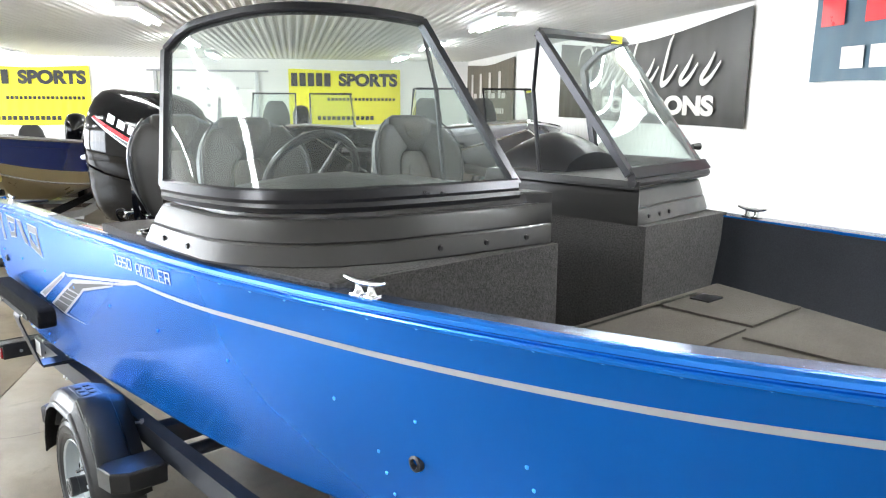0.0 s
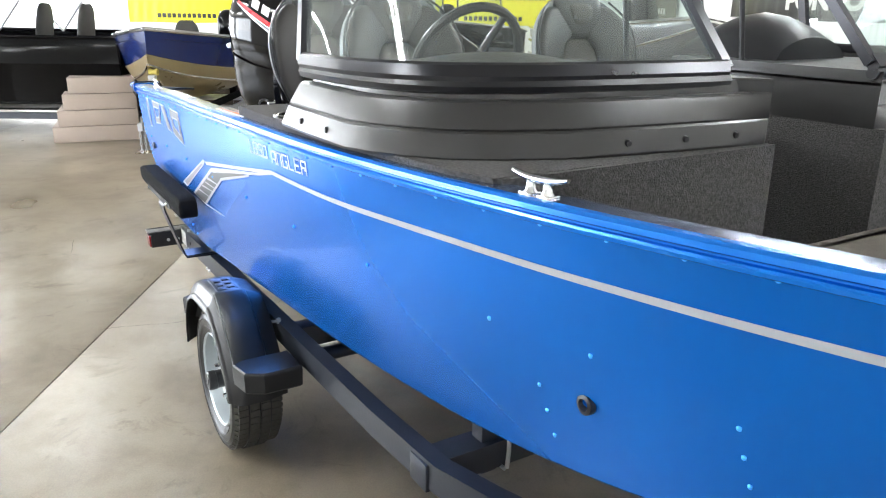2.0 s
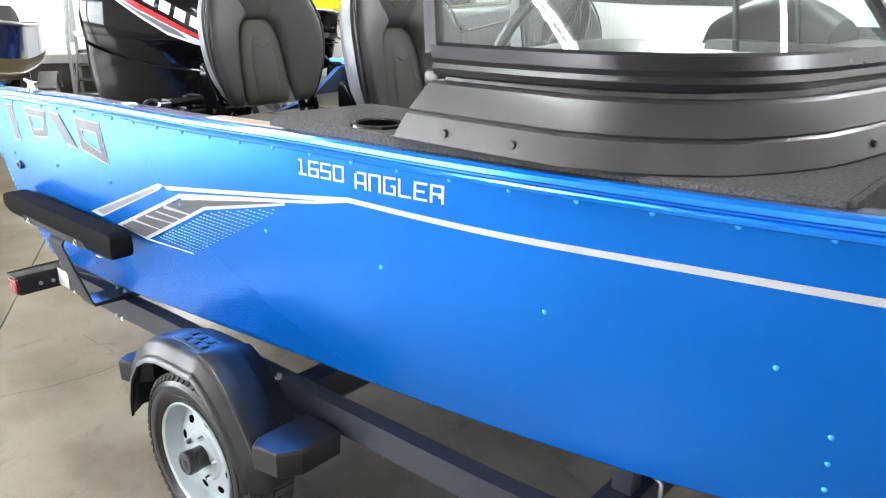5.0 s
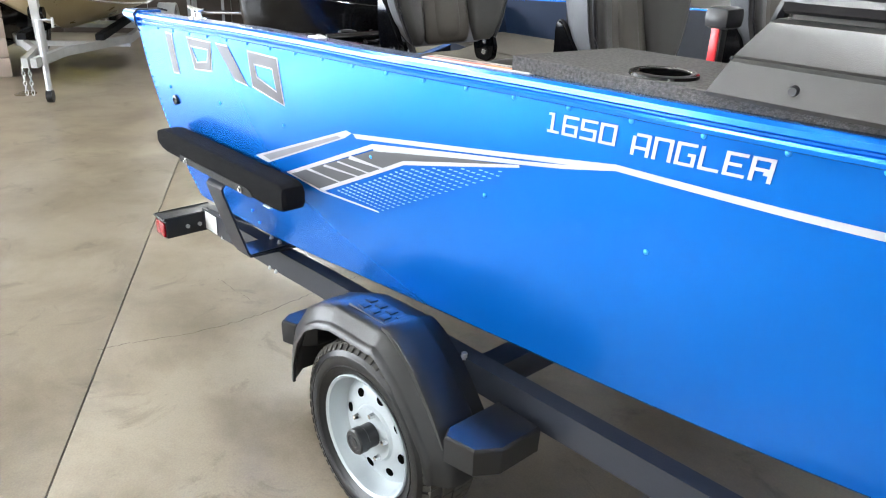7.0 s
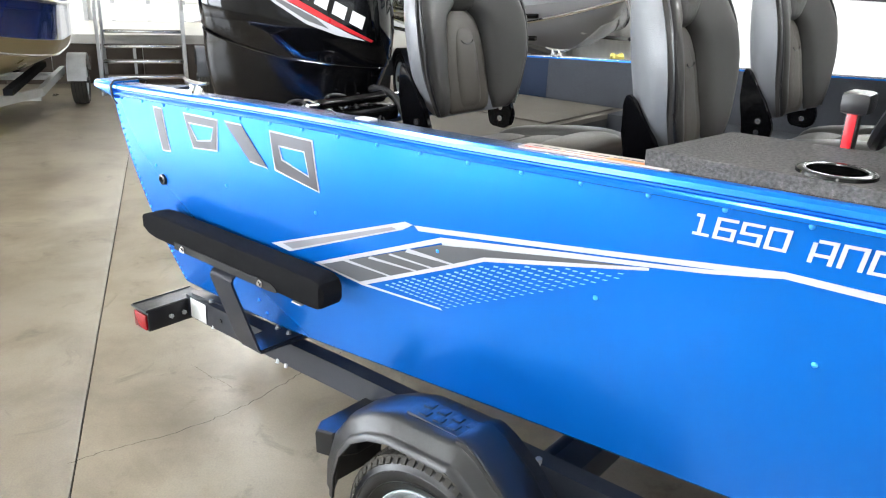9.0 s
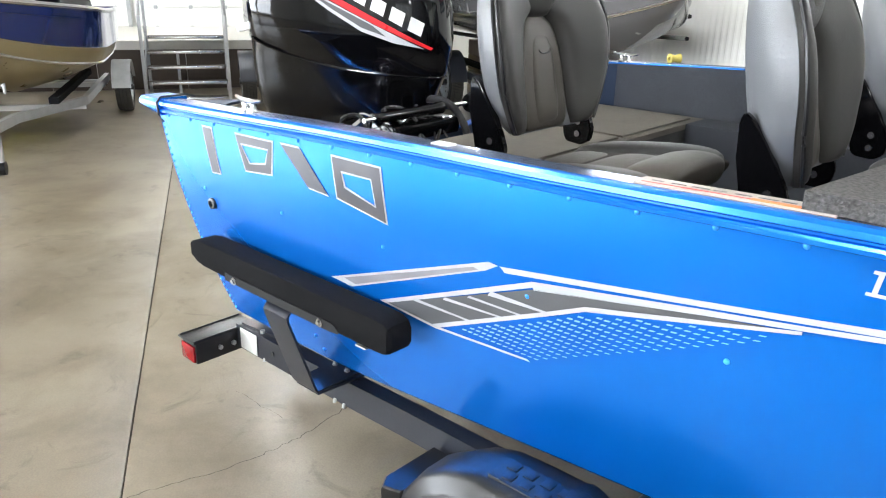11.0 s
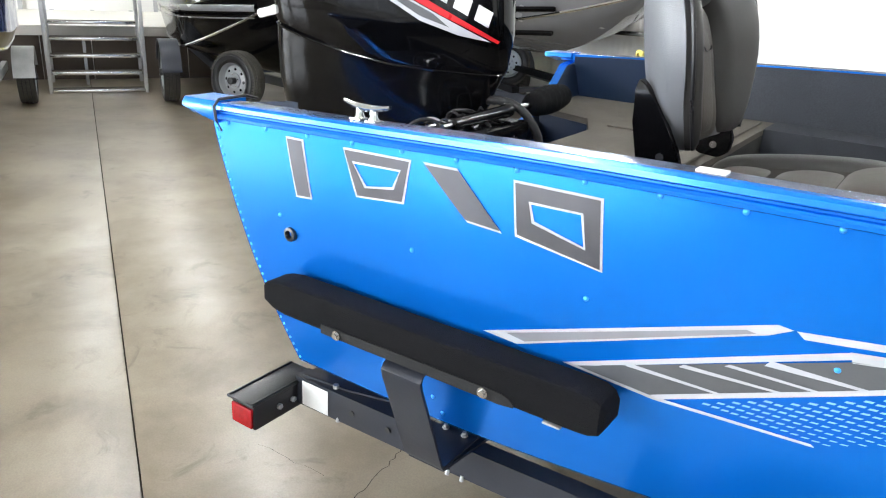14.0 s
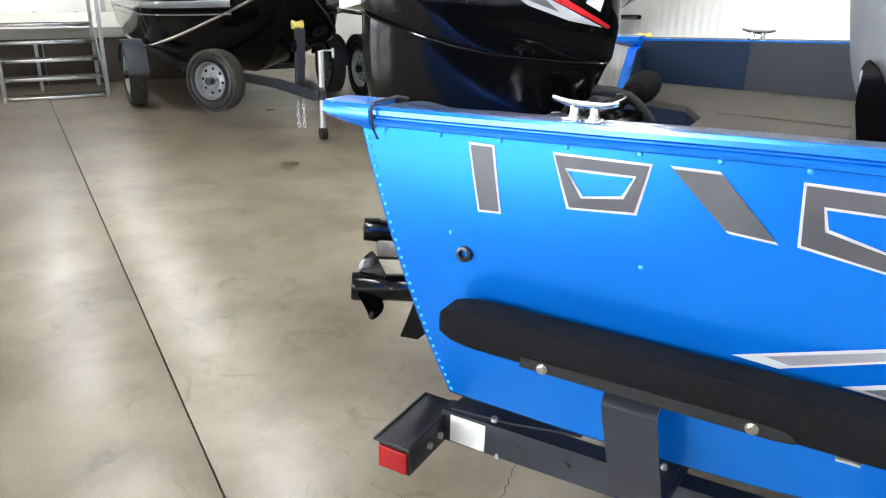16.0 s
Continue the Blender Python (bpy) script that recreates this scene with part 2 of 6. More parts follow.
def thing(name, label, category, at=(0, 0, 0), group="", kind="", rz=0.0):
    ob = new(name)
    ob.matrix_basis = pose(*at, 0, 0, rz)
    return tagged(ob, label, category, group, kind)


def B():
    return bmesh.new()


def box(bm, x0, x1, y0, y1, z0, z1, bevel=0.0, m=None):
    r = bmesh.ops.create_cube(bm, size=1.0)
    vs = r["verts"]
    for v in vs:
        v.co = Vector(((x0 + x1) / 2 + v.co.x * (x1 - x0), (y0 + y1) / 2 + v.co.y * (y1 - y0), (z0 + z1) / 2 + v.co.z * (z1 - z0)))
    if bevel:
        es = list({e for v in vs for e in v.link_edges})
        r = bmesh.ops.bevel(bm, geom=es, offset=bevel, segments=2, affect="EDGES", profile=0.6)
        vs = list({v for f in r["faces"] for v in f.verts} | {v for v in vs if v.is_valid})
    if m is not None:
        bmesh.ops.transform(bm, matrix=m, verts=[v for v in vs if v.is_valid])
    return vs


def rod(bm, a, b, r, r2=None, seg=12, cap=True):
    a, b = Vector(a), Vector(b)
    q = (b - a).to_track_quat("Z", "Y").to_matrix().to_4x4()
    mm = Matrix.Translation((a + b) / 2) @ q
    bmesh.ops.create_cone(bm, cap_ends=cap, segments=seg, radius1=r, radius2=r if r2 is None else r2, depth=(b - a).length, matrix=mm)


def tube(bm, pts, r, seg=8):
    loft(bm, [[p + o for o in ring(r, seg, t)] for p, t in zip(*tangents(pts))], closed=True, caps=True)


def tangents(pts):
    ps = [Vector(p) for p in pts]
    ts = [(ps[min(i + 1, len(ps) - 1)] - ps[max(i - 1, 0)]).normalized() for i in range(len(ps))]
    return ps, ts


def ring(r, seg, t):
    x = t.orthogonal().normalized() if abs(t.z) > 0.95 else t.cross(Vector((0, 0, 1))).normalized()
    y = t.cross(x)
    return [x * r * math.cos(6.28318 * k / seg) + y * r * math.sin(6.28318 * k / seg) for k in range(seg)]


def loft(bm, rows, closed=False, caps=False, mi=0):
    vs = [[bm.verts.new(p) for p in row] for row in rows]
    n = len(rows[0])
    for a, b in zip(vs, vs[1:]):
        for i in range(n if closed else n - 1):
            j = (i + 1) % n
            f = bm.faces.new((a[i], a[j], b[j], b[i]))
            f.material_index = mi
    if caps:
        bm.faces.new(vs[0][::-1])
        bm.faces.new(vs[-1])
    return vs


def lathe(bm, prof, m, seg=32):
    """prof: (radius, height) pairs turned round the local z axis of m."""
    rows = []
    for r, h in prof:
        rows.append([m @ Vector((r * math.cos(6.28318 * k / seg), r * math.sin(6.28318 * k / seg), h)) for k in range(seg)])
    loft(bm, rows, closed=True)


def poly(bm, pts, depth):
    """A flat plate from a closed outline, thickened along depth (a vector)."""
    a = [bm.verts.new(p) for p in pts]
    b = [bm.verts.new(Vector(p) + Vector(depth)) for p in pts]
    bm.faces.new(a)
    bm.faces.new(b[::-1])
    for i in range(len(a)):
        j = (i + 1) % len(a)
        bm.faces.new((a[j], a[i], b[i], b[j]))


def lerp(x, xs, ys):
    return float(np.interp(x, xs, ys))


def smooth_curve(xs, ys):
    """A smooth function through the given stations."""
    xs, ys = np.array(xs), np.array(ys)
    d = np.gradient(ys, xs)

    def fn(x):
        i = int(np.clip(np.searchsorted(xs, x) - 1, 0, len(xs) - 2))
        h = xs[i + 1] - xs[i]
        s = (x - xs[i]) / h
        return float((2 * s**3 - 3 * s**2 + 1) * ys[i] + (s**3 - 2 * s**2 + s) * h * d[i] + (3 * s**2 - 2 * s**3) * ys[i + 1] + (s**3 - s**2) * h * d[i + 1])

    return fn


def words(text, size, depth=0.0, bold=0.0):
    """Mesh vertices and faces of a word in the built-in font, flat in x and y."""
    cu = bpy.data.curves.new("t", "FONT")
    cu.body, cu.size, cu.extrude, cu.offset = text, size, depth, bold
    ob = new("t", cu)
    me = bpy.data.meshes.new_from_object(ob.evaluated_get(bpy.context.evaluated_depsgraph_get()))
    bpy.data.objects.remove(ob)
    return me


# ---- room ----
def slab(name, u0, u1, v0, v1, z0, z1, material, label="", bevel=0.0, kind="structure", category="wall"):
    bm = B()
    box(bm, u0, u1, -v1, -v0, z0, z1, bevel)
    ob = part(name, bm, material, smooth=20)
    ob.matrix_basis = ROOM.copy()
    return tagged(ob, label, category, "", kind)


def pane_wall(name, axis, at, thick, lo, hi, z1, holes, label):
    """A wall with openings: axis 'u' stands across U at u = at; holes are (from, to, sill, head) along the wall."""
    bm = B()
    cuts = sorted({lo, hi, *[h[0] for h in holes], *[h[1] for h in holes]})
    for a, b in zip(cuts, cuts[1:]):
        hs = [h for h in holes if h[0] <= a + 1e-6 and h[1] >= b - 1e-6]
        spans = [(0, z1)] if not hs else [(0, hs[0][2]), (hs[0][3], z1)]
        for z0, z in spans:
            if z - z0 > 0.01:
                if axis == "u":
                    box(bm, at, at + thick, -b, -a, z0, z)
                else:
                    box(bm, a, b, -at - thick, -at, z0, z)
    ob = part(name, bm, WALL, smooth=20)
    ob.matrix_basis = ROOM.copy()
    return tagged(ob, label, "wall", "", "structure")


BACK_HOLES = [(-7.35, -6.45, 1.12, 2.02), (-6.2, -5.5, 1.12, 2.02)]
FRONT_HOLES = [(-8.0, -4.5, 0.3, 2.3), (-2.95, 0.5, 0.3, 2.3)]
LEFT_HOLES = [(-3.4, 0.9, 0.3, 2.3), (1.65, 8.55, 0.3, 2.3)]
wall_back = pane_wall("wall_back", "u", U_BACK, 0.15, V_LEFT, V_RIGHT, CEIL, BACK_HOLES, "white painted showroom back wall behind the boats")
wall_front = pane_wall("wall_front", "u", U_FRONT - 0.15, 0.15, V_LEFT, V_RIGHT, CEIL, FRONT_HOLES, "white painted front wall with large shop windows")
wall_left = pane_wall("wall_left", "v", V_LEFT - 0.15, 0.15, U_FRONT, U_BACK, CEIL, LEFT_HOLES, "white painted side wall with large shop windows")

# ribbed metal cladding on the right wall
bm = B()
n = 200
row0, row1 = [], []
for k in range(n * 4 + 1):
    u = U_FRONT + (U_BACK - U_FRONT) * k / (n * 4)
    dv = (0.0, 0.0, 0.005, 0.005)[k % 4]
    row0.append((u, -(V_RIGHT - dv), 0))
    row1.append((u, -(V_RIGHT - dv), CEIL))
loft(bm, [row0, row1])
box(bm, U_FRONT, U_BACK, -V_RIGHT - 0.16, -V_RIGHT - 0.01, 0, CEIL)
wall_right = part("wall_right", bm, WALL, smooth=0)
wall_right.matrix_basis = ROOM.copy()
tagged(wall_right, "white ribbed metal wall panels", "wall", "", "structure")

# ribbed metal ceiling
bm = B()
n = 150
row0, row1 = [], []
for k in range(n * 4 + 1):
    v = V_LEFT + (V_RIGHT - V_LEFT) * k / (n * 4)
    dz = (0.0, 0.0, 0.010, 0.010)[k % 4]
    row0.append((U_FRONT, -v, CEIL + dz))
    row1.append((U_BACK, -v, CEIL + dz))
loft(bm, [row0, row1])
box(bm, U_FRONT - 0.2, U_BACK + 0.2, -V_RIGHT - 0.2, -V_LEFT + 0.2, CEIL + 0.03, CEIL + 0.1)
ceiling = part("ceiling", bm, WALL, smooth=0)
ceiling.matrix_basis = ROOM.copy()
tagged(ceiling, "white ribbed metal ceiling", "ceiling", "", "structure")

# floor: concrete slabs with narrow sawn joints
floor = slab("floor", -60, 60, -60, 60, -0.3, FLOOR_Z - 0.012, JOINT, "polished tan concrete showroom floor with sawn joints", category="floor")
V_SEAMS = [-9.5, -4.95, -1.035, 2.9, 4.3]
U_SEAMS = [-9.0, 11.2]
for a, b in zip(V_SEAMS, V_SEAMS[1:]):
    for c, d in zip(U_SEAMS, U_SEAMS[1:]):
        bm = B()
        box(bm, c + 0.003, d - 0.003, -b + 0.003, -a - 0.003, FLOOR_Z - 0.02, FLOOR_Z, 0.0015)
        part("slab", bm, CONCRETE, floor).matrix_basis = Matrix()
floor.matrix_basis = ROOM.copy()

random.seed(11)
for pts in ([(0.03, -1.25), (0.065, -1.097), (0.119, -0.959), (0.150, -0.772), (0.160, -0.60), (0.135, -0.42), (0.115, -0.30), (0.105, -0.10), (0.11, 0.0), (0.10, 0.30)], [(-0.275, -0.598), (0.061, -0.587)], [(-2.3, -1.5), (-1.7, -1.2), (-1.35, -1.25)]):
    bm = B()
    fine = []
    for a, b in zip(pts, pts[1:]):
        for k in range(8):
            p = Vector(a).lerp(Vector(b), k / 8)
            fine.append((p.x + random.uniform(-0.006, 0.006), p.y + random.uniform(-0.006, 0.006)))
    loft(bm, [[(x - 0.0012, y - 0.0006, FLOOR_Z + 0.0012), (x + 0.0012, y + 0.0006, FLOOR_Z + 0.0012)] for x, y in fine])
    ob = part("crack", bm, JOINT, floor)
    ob.matrix_basis = ROOM.inverted()


def fluorescent(u, v, along_u=True):
    ob = thing("ceiling_light", "white fluorescent strip light on the ceiling", "ceiling light", room(u, v, CEIL), "ceiling strip lights", rz=math.degrees(TURN) + (0 if along_u else 90))
    bm = B()
    box(bm, -0.62, 0.62, -0.09, 0.09, -0.045, 0.0, 0.006)
    part("housing", bm, WHITE, ob)
    for y in (-0.045, 0.045):
        bm = B()
        rod(bm, (-0.6, y, -0.062), (0.6, y, -0.062), 0.016, seg=10)
        part("tube", bm, TUBE, ob)
    return ob


lamp = fluorescent(-7.0, 2.6)
for u in (-7.0, -2.75, -0.4, 2.8, 6.0, 9.2):
    for v in (2.6, -0.6, -3.8, -7.0):
        if (u, v) != (-7.0, 2.6):
            copy_thing(lamp, Matrix.Translation(room(u, v, CEIL)) @ Matrix.Rotation(TURN, 4, "Z"))

# ---- boat hull ----
GY = smooth_curve([-0.1, 0.3, 0.8, 1.4, 1.9, 2.4, 2.8, 3.15, 3.45, 3.75, 3.97, 4.3, 4.65, 4.9, 5.05], [0.944, 0.955, 0.966, 0.977, 0.979, 0.962, 0.915, 0.850, 0.780, 0.698, 0.620, 0.480, 0.285, 0.11, 0.0])
GZ = smooth_curve([-0.1, 0.0, 0.46, 0.8, 1.1, 1.4, 1.85, 2.5, 3.18, 3.5, 4.0, 5.05], [1.272, 1.276, 1.297, 1.313, 1.323, 1.331, 1.348, 1.360, 1.370, 1.377, 1.392, 1.44])
CY = smooth_curve([0.0, 0.17, 0.7, 1.2, 1.7, 2.07, 2.45, 2.7, 2.96, 3.14, 3.6, 4.1, 4.6, 5.05], [0.832, 0.832, 0.835, 0.825, 0.81, 0.785, 0.74, 0.70, 0.655, 0.62, 0.50, 0.33, 0.13, 0.0])
CZ = smooth_curve([0.0, 0.17, 0.7, 1.2, 1.7, 2.07, 2.45, 2.7, 2.96, 3.14, 3.6, 4.1, 4.6, 5.05], [0.628, 0.626, 0.632, 0.662, 0.690, 0.700, 0.708, 0.715, 0.738, 0.765, 0.86, 1.0, 1.2, 1.42])
KZ = smooth_curve([0.0, 1.5, 3.0, 3.8, 4.4, 5.05], [0.50, 0.50, 0.54, 0.70, 0.98, 1.42])


def stern(z):
    return 0.164 - 0.262 * (z - 0.626)


def side_y(x, z):
    """Half width of the hull at a station and height."""
    zg, zc = GZ(x), CZ(x)
    s = min(max((zg - z) / max(zg - zc, 0.02), 0.0), 1.0)
    b = 0.027 * lerp(x, [0, 2.5, 3.2], [1, 1, 0])
    return GY(x) - 0.012 + s * (CY(x) - GY(x) + 0.012) + 4 * s * (1 - s) * b


boat = thing("boat", "bright blue aluminium fishing boat with silver stripe graphics on a trailer", "boat")
STATIONS = [0.0, 0.004] + [0.1 * k for k in range(1, 51)] + [5.04]
for side in (-1, 1):
    bm = B()
    rows = []
    for x in STATIONS:
        zg, zc = GZ(x), CZ(x)
        row = []
        for q in [0.0, 0.006] + [k / 16 for k in range(1, 16)] + [0.994, 1.0]:
            z = zg - 0.006 + (zc - zg + 0.006) * q
            xx = x if x > 0.35 else x + (stern(z)) * (1 - x / 0.35)
            row.append((xx, side * side_y(xx, z), z))
        rows.append(row)
    loft(bm, rows)
    ob = part("hull_side", bm, BLUE, boat)
    sol = ob.modifiers.new("thick", "SOLIDIFY")
    sol.thickness, sol.offset = 0.004, -1
    bm = B()
    rows = []
    for x in STATIONS:
        xx = max(x, 0.164)
        rows.append([(xx, side * CY(xx) * (1 - k / 6), CZ(xx) + (KZ(xx) - CZ(xx)) * (k / 6) ** 0.8) for k in range(7)])
    loft(bm, rows)
    part("hull_bottom", bm, BLUE, boat)
    # gunwale extrusion
    prof = [(-0.055, -0.030), (-0.055, 0.0), (-0.004, 0.002), (0.008, 0.001), (0.015, -0.005), (0.016, -0.016), (0.010, -0.021), (0.004, -0.023), (0.004, -0.027), (0.010, -0.029), (0.013, -0.034), (0.012, -0.042), (0.006, -0.046), (-0.004, -0.047)]
    bm = B()
    rows = []
    for k in range(103):
        x = -0.02 + 5.03 * k / 102
        dy = (GY(x + 0.01) - GY(x - 0.01)) / 0.02
        nrm = Vector((-dy, 1)).normalized()
        y, z = GY(x) - 0.012, GZ(x)
        rows.append([(x + nrm.x * a, side * (y + nrm.y * a), z + b * (0.80 if b < -0.001 else 1)) for a, b in prof])
    vs = loft(bm, rows, closed=True, caps=True)
    for f in bm.faces:
        c = f.calc_center_median()
        f.material_index = 1 if c.z > GZ(c.x) - 0.002 and abs(c.y) < GY(min(c.x, 5.0)) - 0.012 else 0
    part("gunwale", bm, (BLUE_RAIL, RAILTOP), boat, "blue extruded gunwale rail with a dark polished top", 25)
    # corner cap at the stern
    bm = B()
    rows = []
    for x, g in ((-0.085, 0.6), (-0.08, 0.95), (-0.06, 1.0), (0.03, 1.0), (0.034, 0.97)):
        y, z = GY(x) - 0.012, GZ(x)
        o, d = 0.02 * g, lerp(x, [-0.085, 0.0], [0.25, 1.0])
        rows.append([(x, side * (y - 0.075), z + 0.005), (x, side * (y + o * 0.6), z + 0.006), (x, side * (y + o), z - 0.004), (x, side * (y + o), z - 0.008 - 0.020 * d), (x, side * (y + o * 0.4), z - 0.014 - 0.030 * d), (x, side * (y - 0.02), z - 0.016 - 0.030 * d), (x, side * (y - 0.075), z - 0.012)])
    loft(bm, rows, closed=True, caps=True)
    part("corner_cap", bm, BLUE_RAIL, boat)
    # inner liner
    bm = B()
    rows = []
    for k in range(48):
        x = 0.18 + 4.6 * k / 47
        rows.append([(x, side * (min(GY(x) - 0.068, side_y(x, z) - 0.02)), z) for z in (GZ(x) - 0.006, 1.22, 1.1, max(CZ(x) + 0.04, 0.95), max(CZ(x) + 0.03, 0.80))])
    loft(bm, rows)
    part("inner_liner", bm, LINER, boat, "dark grey carpeted inner side")

# transom
bm = B()
pts = []
for y, z in ((-0.93, 1.25), (-0.82, 1.24), (-0.58, 1.10), (-0.34, 1.05), (0.34, 1.05), (0.58, 1.10), (0.82, 1.24), (0.93, 1.25), (0.90, 1.0), (0.832, 0.63), (0.0, 0.50), (-0.832, 0.63), (-0.90, 1.0)):
    yy = math.copysign(min(abs(y), side_y(max(stern(z), 0.02), z) - 0.002), y)
    pts.append((stern(z) + 0.004, yy, z))
poly(bm, pts, (0.035, 0, 0))
part("transom", bm, BLUE, boat)
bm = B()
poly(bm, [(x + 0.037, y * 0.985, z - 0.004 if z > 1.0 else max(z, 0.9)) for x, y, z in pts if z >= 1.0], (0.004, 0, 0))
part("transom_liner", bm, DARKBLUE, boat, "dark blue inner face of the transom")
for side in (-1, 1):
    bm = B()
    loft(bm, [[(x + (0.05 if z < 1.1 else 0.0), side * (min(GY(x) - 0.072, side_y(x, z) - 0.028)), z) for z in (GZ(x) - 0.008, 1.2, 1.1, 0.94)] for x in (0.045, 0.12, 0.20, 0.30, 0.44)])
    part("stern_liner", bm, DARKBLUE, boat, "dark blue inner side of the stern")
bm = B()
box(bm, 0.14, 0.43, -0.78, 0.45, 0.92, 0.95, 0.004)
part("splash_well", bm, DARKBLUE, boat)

# rivets
bm = B()
bmesh.ops.create_icosphere(bm, subdivisions=2, radius=1.0)
bmesh.ops.delete(bm, geom=[v for v in bm.verts if v.co.y > 0.2], context="VERTS")
rivet = part("rivet", bm, RIVET_BLUE, boat)
RIVET = rivet.data


def rivet_at(x, z, r, side=-1, ob=None):
    m = Matrix.Translation((x, side * side_y(x, z), z)) @ Matrix.Diagonal((r, -side * r * 0.75, r, 1))
    if ob is None:
        return share("rivet", RIVET, m, boat)
    ob.matrix_basis = m


rivet_at(0.06, GZ(0.06) - 0.0415, 0.0052, ob=rivet)
for k in range(1, 39):
    x = 0.06 + 0.1256 * k
    rivet_at(x, GZ(x) - 0.0415, 0.0052)
for k in range(33):
    z = 0.64 + 0.0192 * k
    x = stern(z) + 0.010
    share("rivet", RIVET, Matrix.Translation((x, -side_y(x, z), z)) @ Matrix.Diagonal((0.0040, 0.0026, 0.0040, 1)), boat)
for x, z in ((0.208, 1.050), (0.584, 1.063), (0.958, 1.071), (1.35, 1.076), (1.728, 1.084), (2.105, 1.083), (2.497, 1.086), (2.886, 1.081), (3.115, 1.083), (2.972, 0.959), (2.971, 0.895), (2.97, 0.830), (3.364, 1.044), (3.364, 0.984), (3.366, 0.922), (0.6, 0.70), (0.62, 0.66)):
    rivet_at(x, z, 0.0055)


def skin(bm, pts, off=0.0012, sub=0.03, side=-1):
    """A thin decal on the hull: a closed outline in x and z, cut fine and laid on the side."""
    vs = [bm.verts.new((x, 0, z)) for x, z in pts]
    bm.faces.new(vs)


def lay(bm, off=0.0015, cuts=0.06, side=-1):
    bmesh.ops.triangulate(bm, faces=bm.faces)
    for _ in range(5):
        es = [e for e in bm.edges if e.calc_length() > cuts]
        if not es:
            break
        bmesh.ops.subdivide_edges(bm, edges=es, cuts=1)
        bmesh.ops.triangulate(bm, faces=bm.faces)
    for v in bm.verts:
        x, z = v.co.x, v.co.z
        v.co.y = side * (side_y(x, z) + off)


def decal(name, polys, material, off=0.0015, label=""):
    bm = B()
    for p in polys:
        skin(bm, p)
    lay(bm, off)
    return part(name, bm, material, boat, label)


def band(xs, zs, w):
    """A stripe outline of width w under a broken line."""
    up = list(zip(xs, zs))
    return up + [(x, z - ww) for (x, z), ww in list(zip(up, w))[::-1]]


# silver main stripe and swoosh graphics
xs = [2.04 + 0.1 * k for k in range(21)] + [4.3, 4.6]
MAIN = smooth_curve([2.04, 2.4, 2.75, 3.2, 3.58, 3.96, 4.6], [1.231, 1.2335, 1.2425, 1.2475, 1.2605, 1.283, 1.33])
decal("main_stripe", [band(xs, [MAIN(x) for x in xs], [lerp(x, [2, 2.5, 3.9], [0.012, 0.0135, 0.018]) for x in xs])], STRIPE, label="silver stripe along the hull side")
decal("upper_stripe", [[(0.748, 0.934), (1.262, 1.123), (1.285, 1.1205), (1.252, 1.101), (0.823, 0.929)], [(1.288, 1.1205), (1.85, 1.202), (1.93, 1.214), (2.045, 1.231), (2.045, 1.219), (1.85, 1.192), (1.300, 1.110)]], STRIPE)
decal("upper_stripe_shade", [[(0.80, 0.947), (1.22, 1.100), (1.235, 1.098), (0.84, 0.941)]], MID_DECAL, 0.0022)
decal("middle_stripe", [[(0.918, 0.924), (1.360, 1.110), (1.366, 1.100), (0.938, 0.922)], [(1.360, 1.111), (1.68, 1.163), (1.84, 1.187), (1.935, 1.203), (2.045, 1.226), (2.045, 1.219), (1.93, 1.194), (1.68, 1.152), (1.366, 1.094)]], STRIPE)
decal("grey_panel", [[(0.94, 0.924), (1.366, 1.096), (1.68, 1.152), (1.86, 1.178), (1.83, 1.174), (1.62, 1.128), (1.476, 1.095), (1.395, 1.058), (1.085, 0.917)]], GREY_DECAL)
for bx, bz, ex, ez, w in ((1.045, 0.966, 1.205, 0.968, 0.004), (1.135, 0.999, 1.295, 1.008, 0.004), (1.205, 1.027, 1.345, 1.030, 0.003), (1.262, 1.053, 1.405, 1.057, 0.006)):
    decal("panel_bar", [[(bx, bz + w), (ex, ez + 0.001), (ex - 0.006, ez - 0.003), (bx - 0.008, bz - w)]], STRIPE, 0.0026)
decal("lower_stripe", [[(0.93, 0.929), (1.09, 0.917), (1.339, 0.929), (1.345, 0.924), (1.09, 0.910), (0.93, 0.924)], [(1.085, 0.919), (1.395, 1.059), (1.476, 1.097), (1.62, 1.130), (1.83, 1.177), (1.83, 1.171), (1.62, 1.121), (1.476, 1.087), (1.395, 1.049), (1.092, 0.911)]], STRIPE, 0.0028)
mesh_polys = []


for r in range(21):
    z = 0.935 + 0.0112 * r
    x0 = lerp(z, [0.909, 1.047, 1.085, 1.119, 1.169], [1.085, 1.395, 1.476, 1.62, 1.83]) + 0.016
    x1 = lerp(z, [0.930, 1.015, 1.08, 1.13, 1.160], [1.345, 1.52, 1.65, 1.76, 1.80])
    x = x0 - (x0 + 0.0076 * r) % 0.0152 + 0.0152
    while x < x1:
        f = min(1.0, (x1 - x) / 0.42)
        w, ln = 0.0024 + 0.0044 * f, 0.0100 + 0.0038 * f
        mesh_polys.append([(x, z), (x + ln, z + 0.0012), (x + ln + 0.003, z + w + 0.0012), (x + 0.003, z + w)])
        x += 0.0152
decal("mesh_pattern", mesh_polys, PRINT, 0.0015, "fading silver mesh pattern printed on the hull")


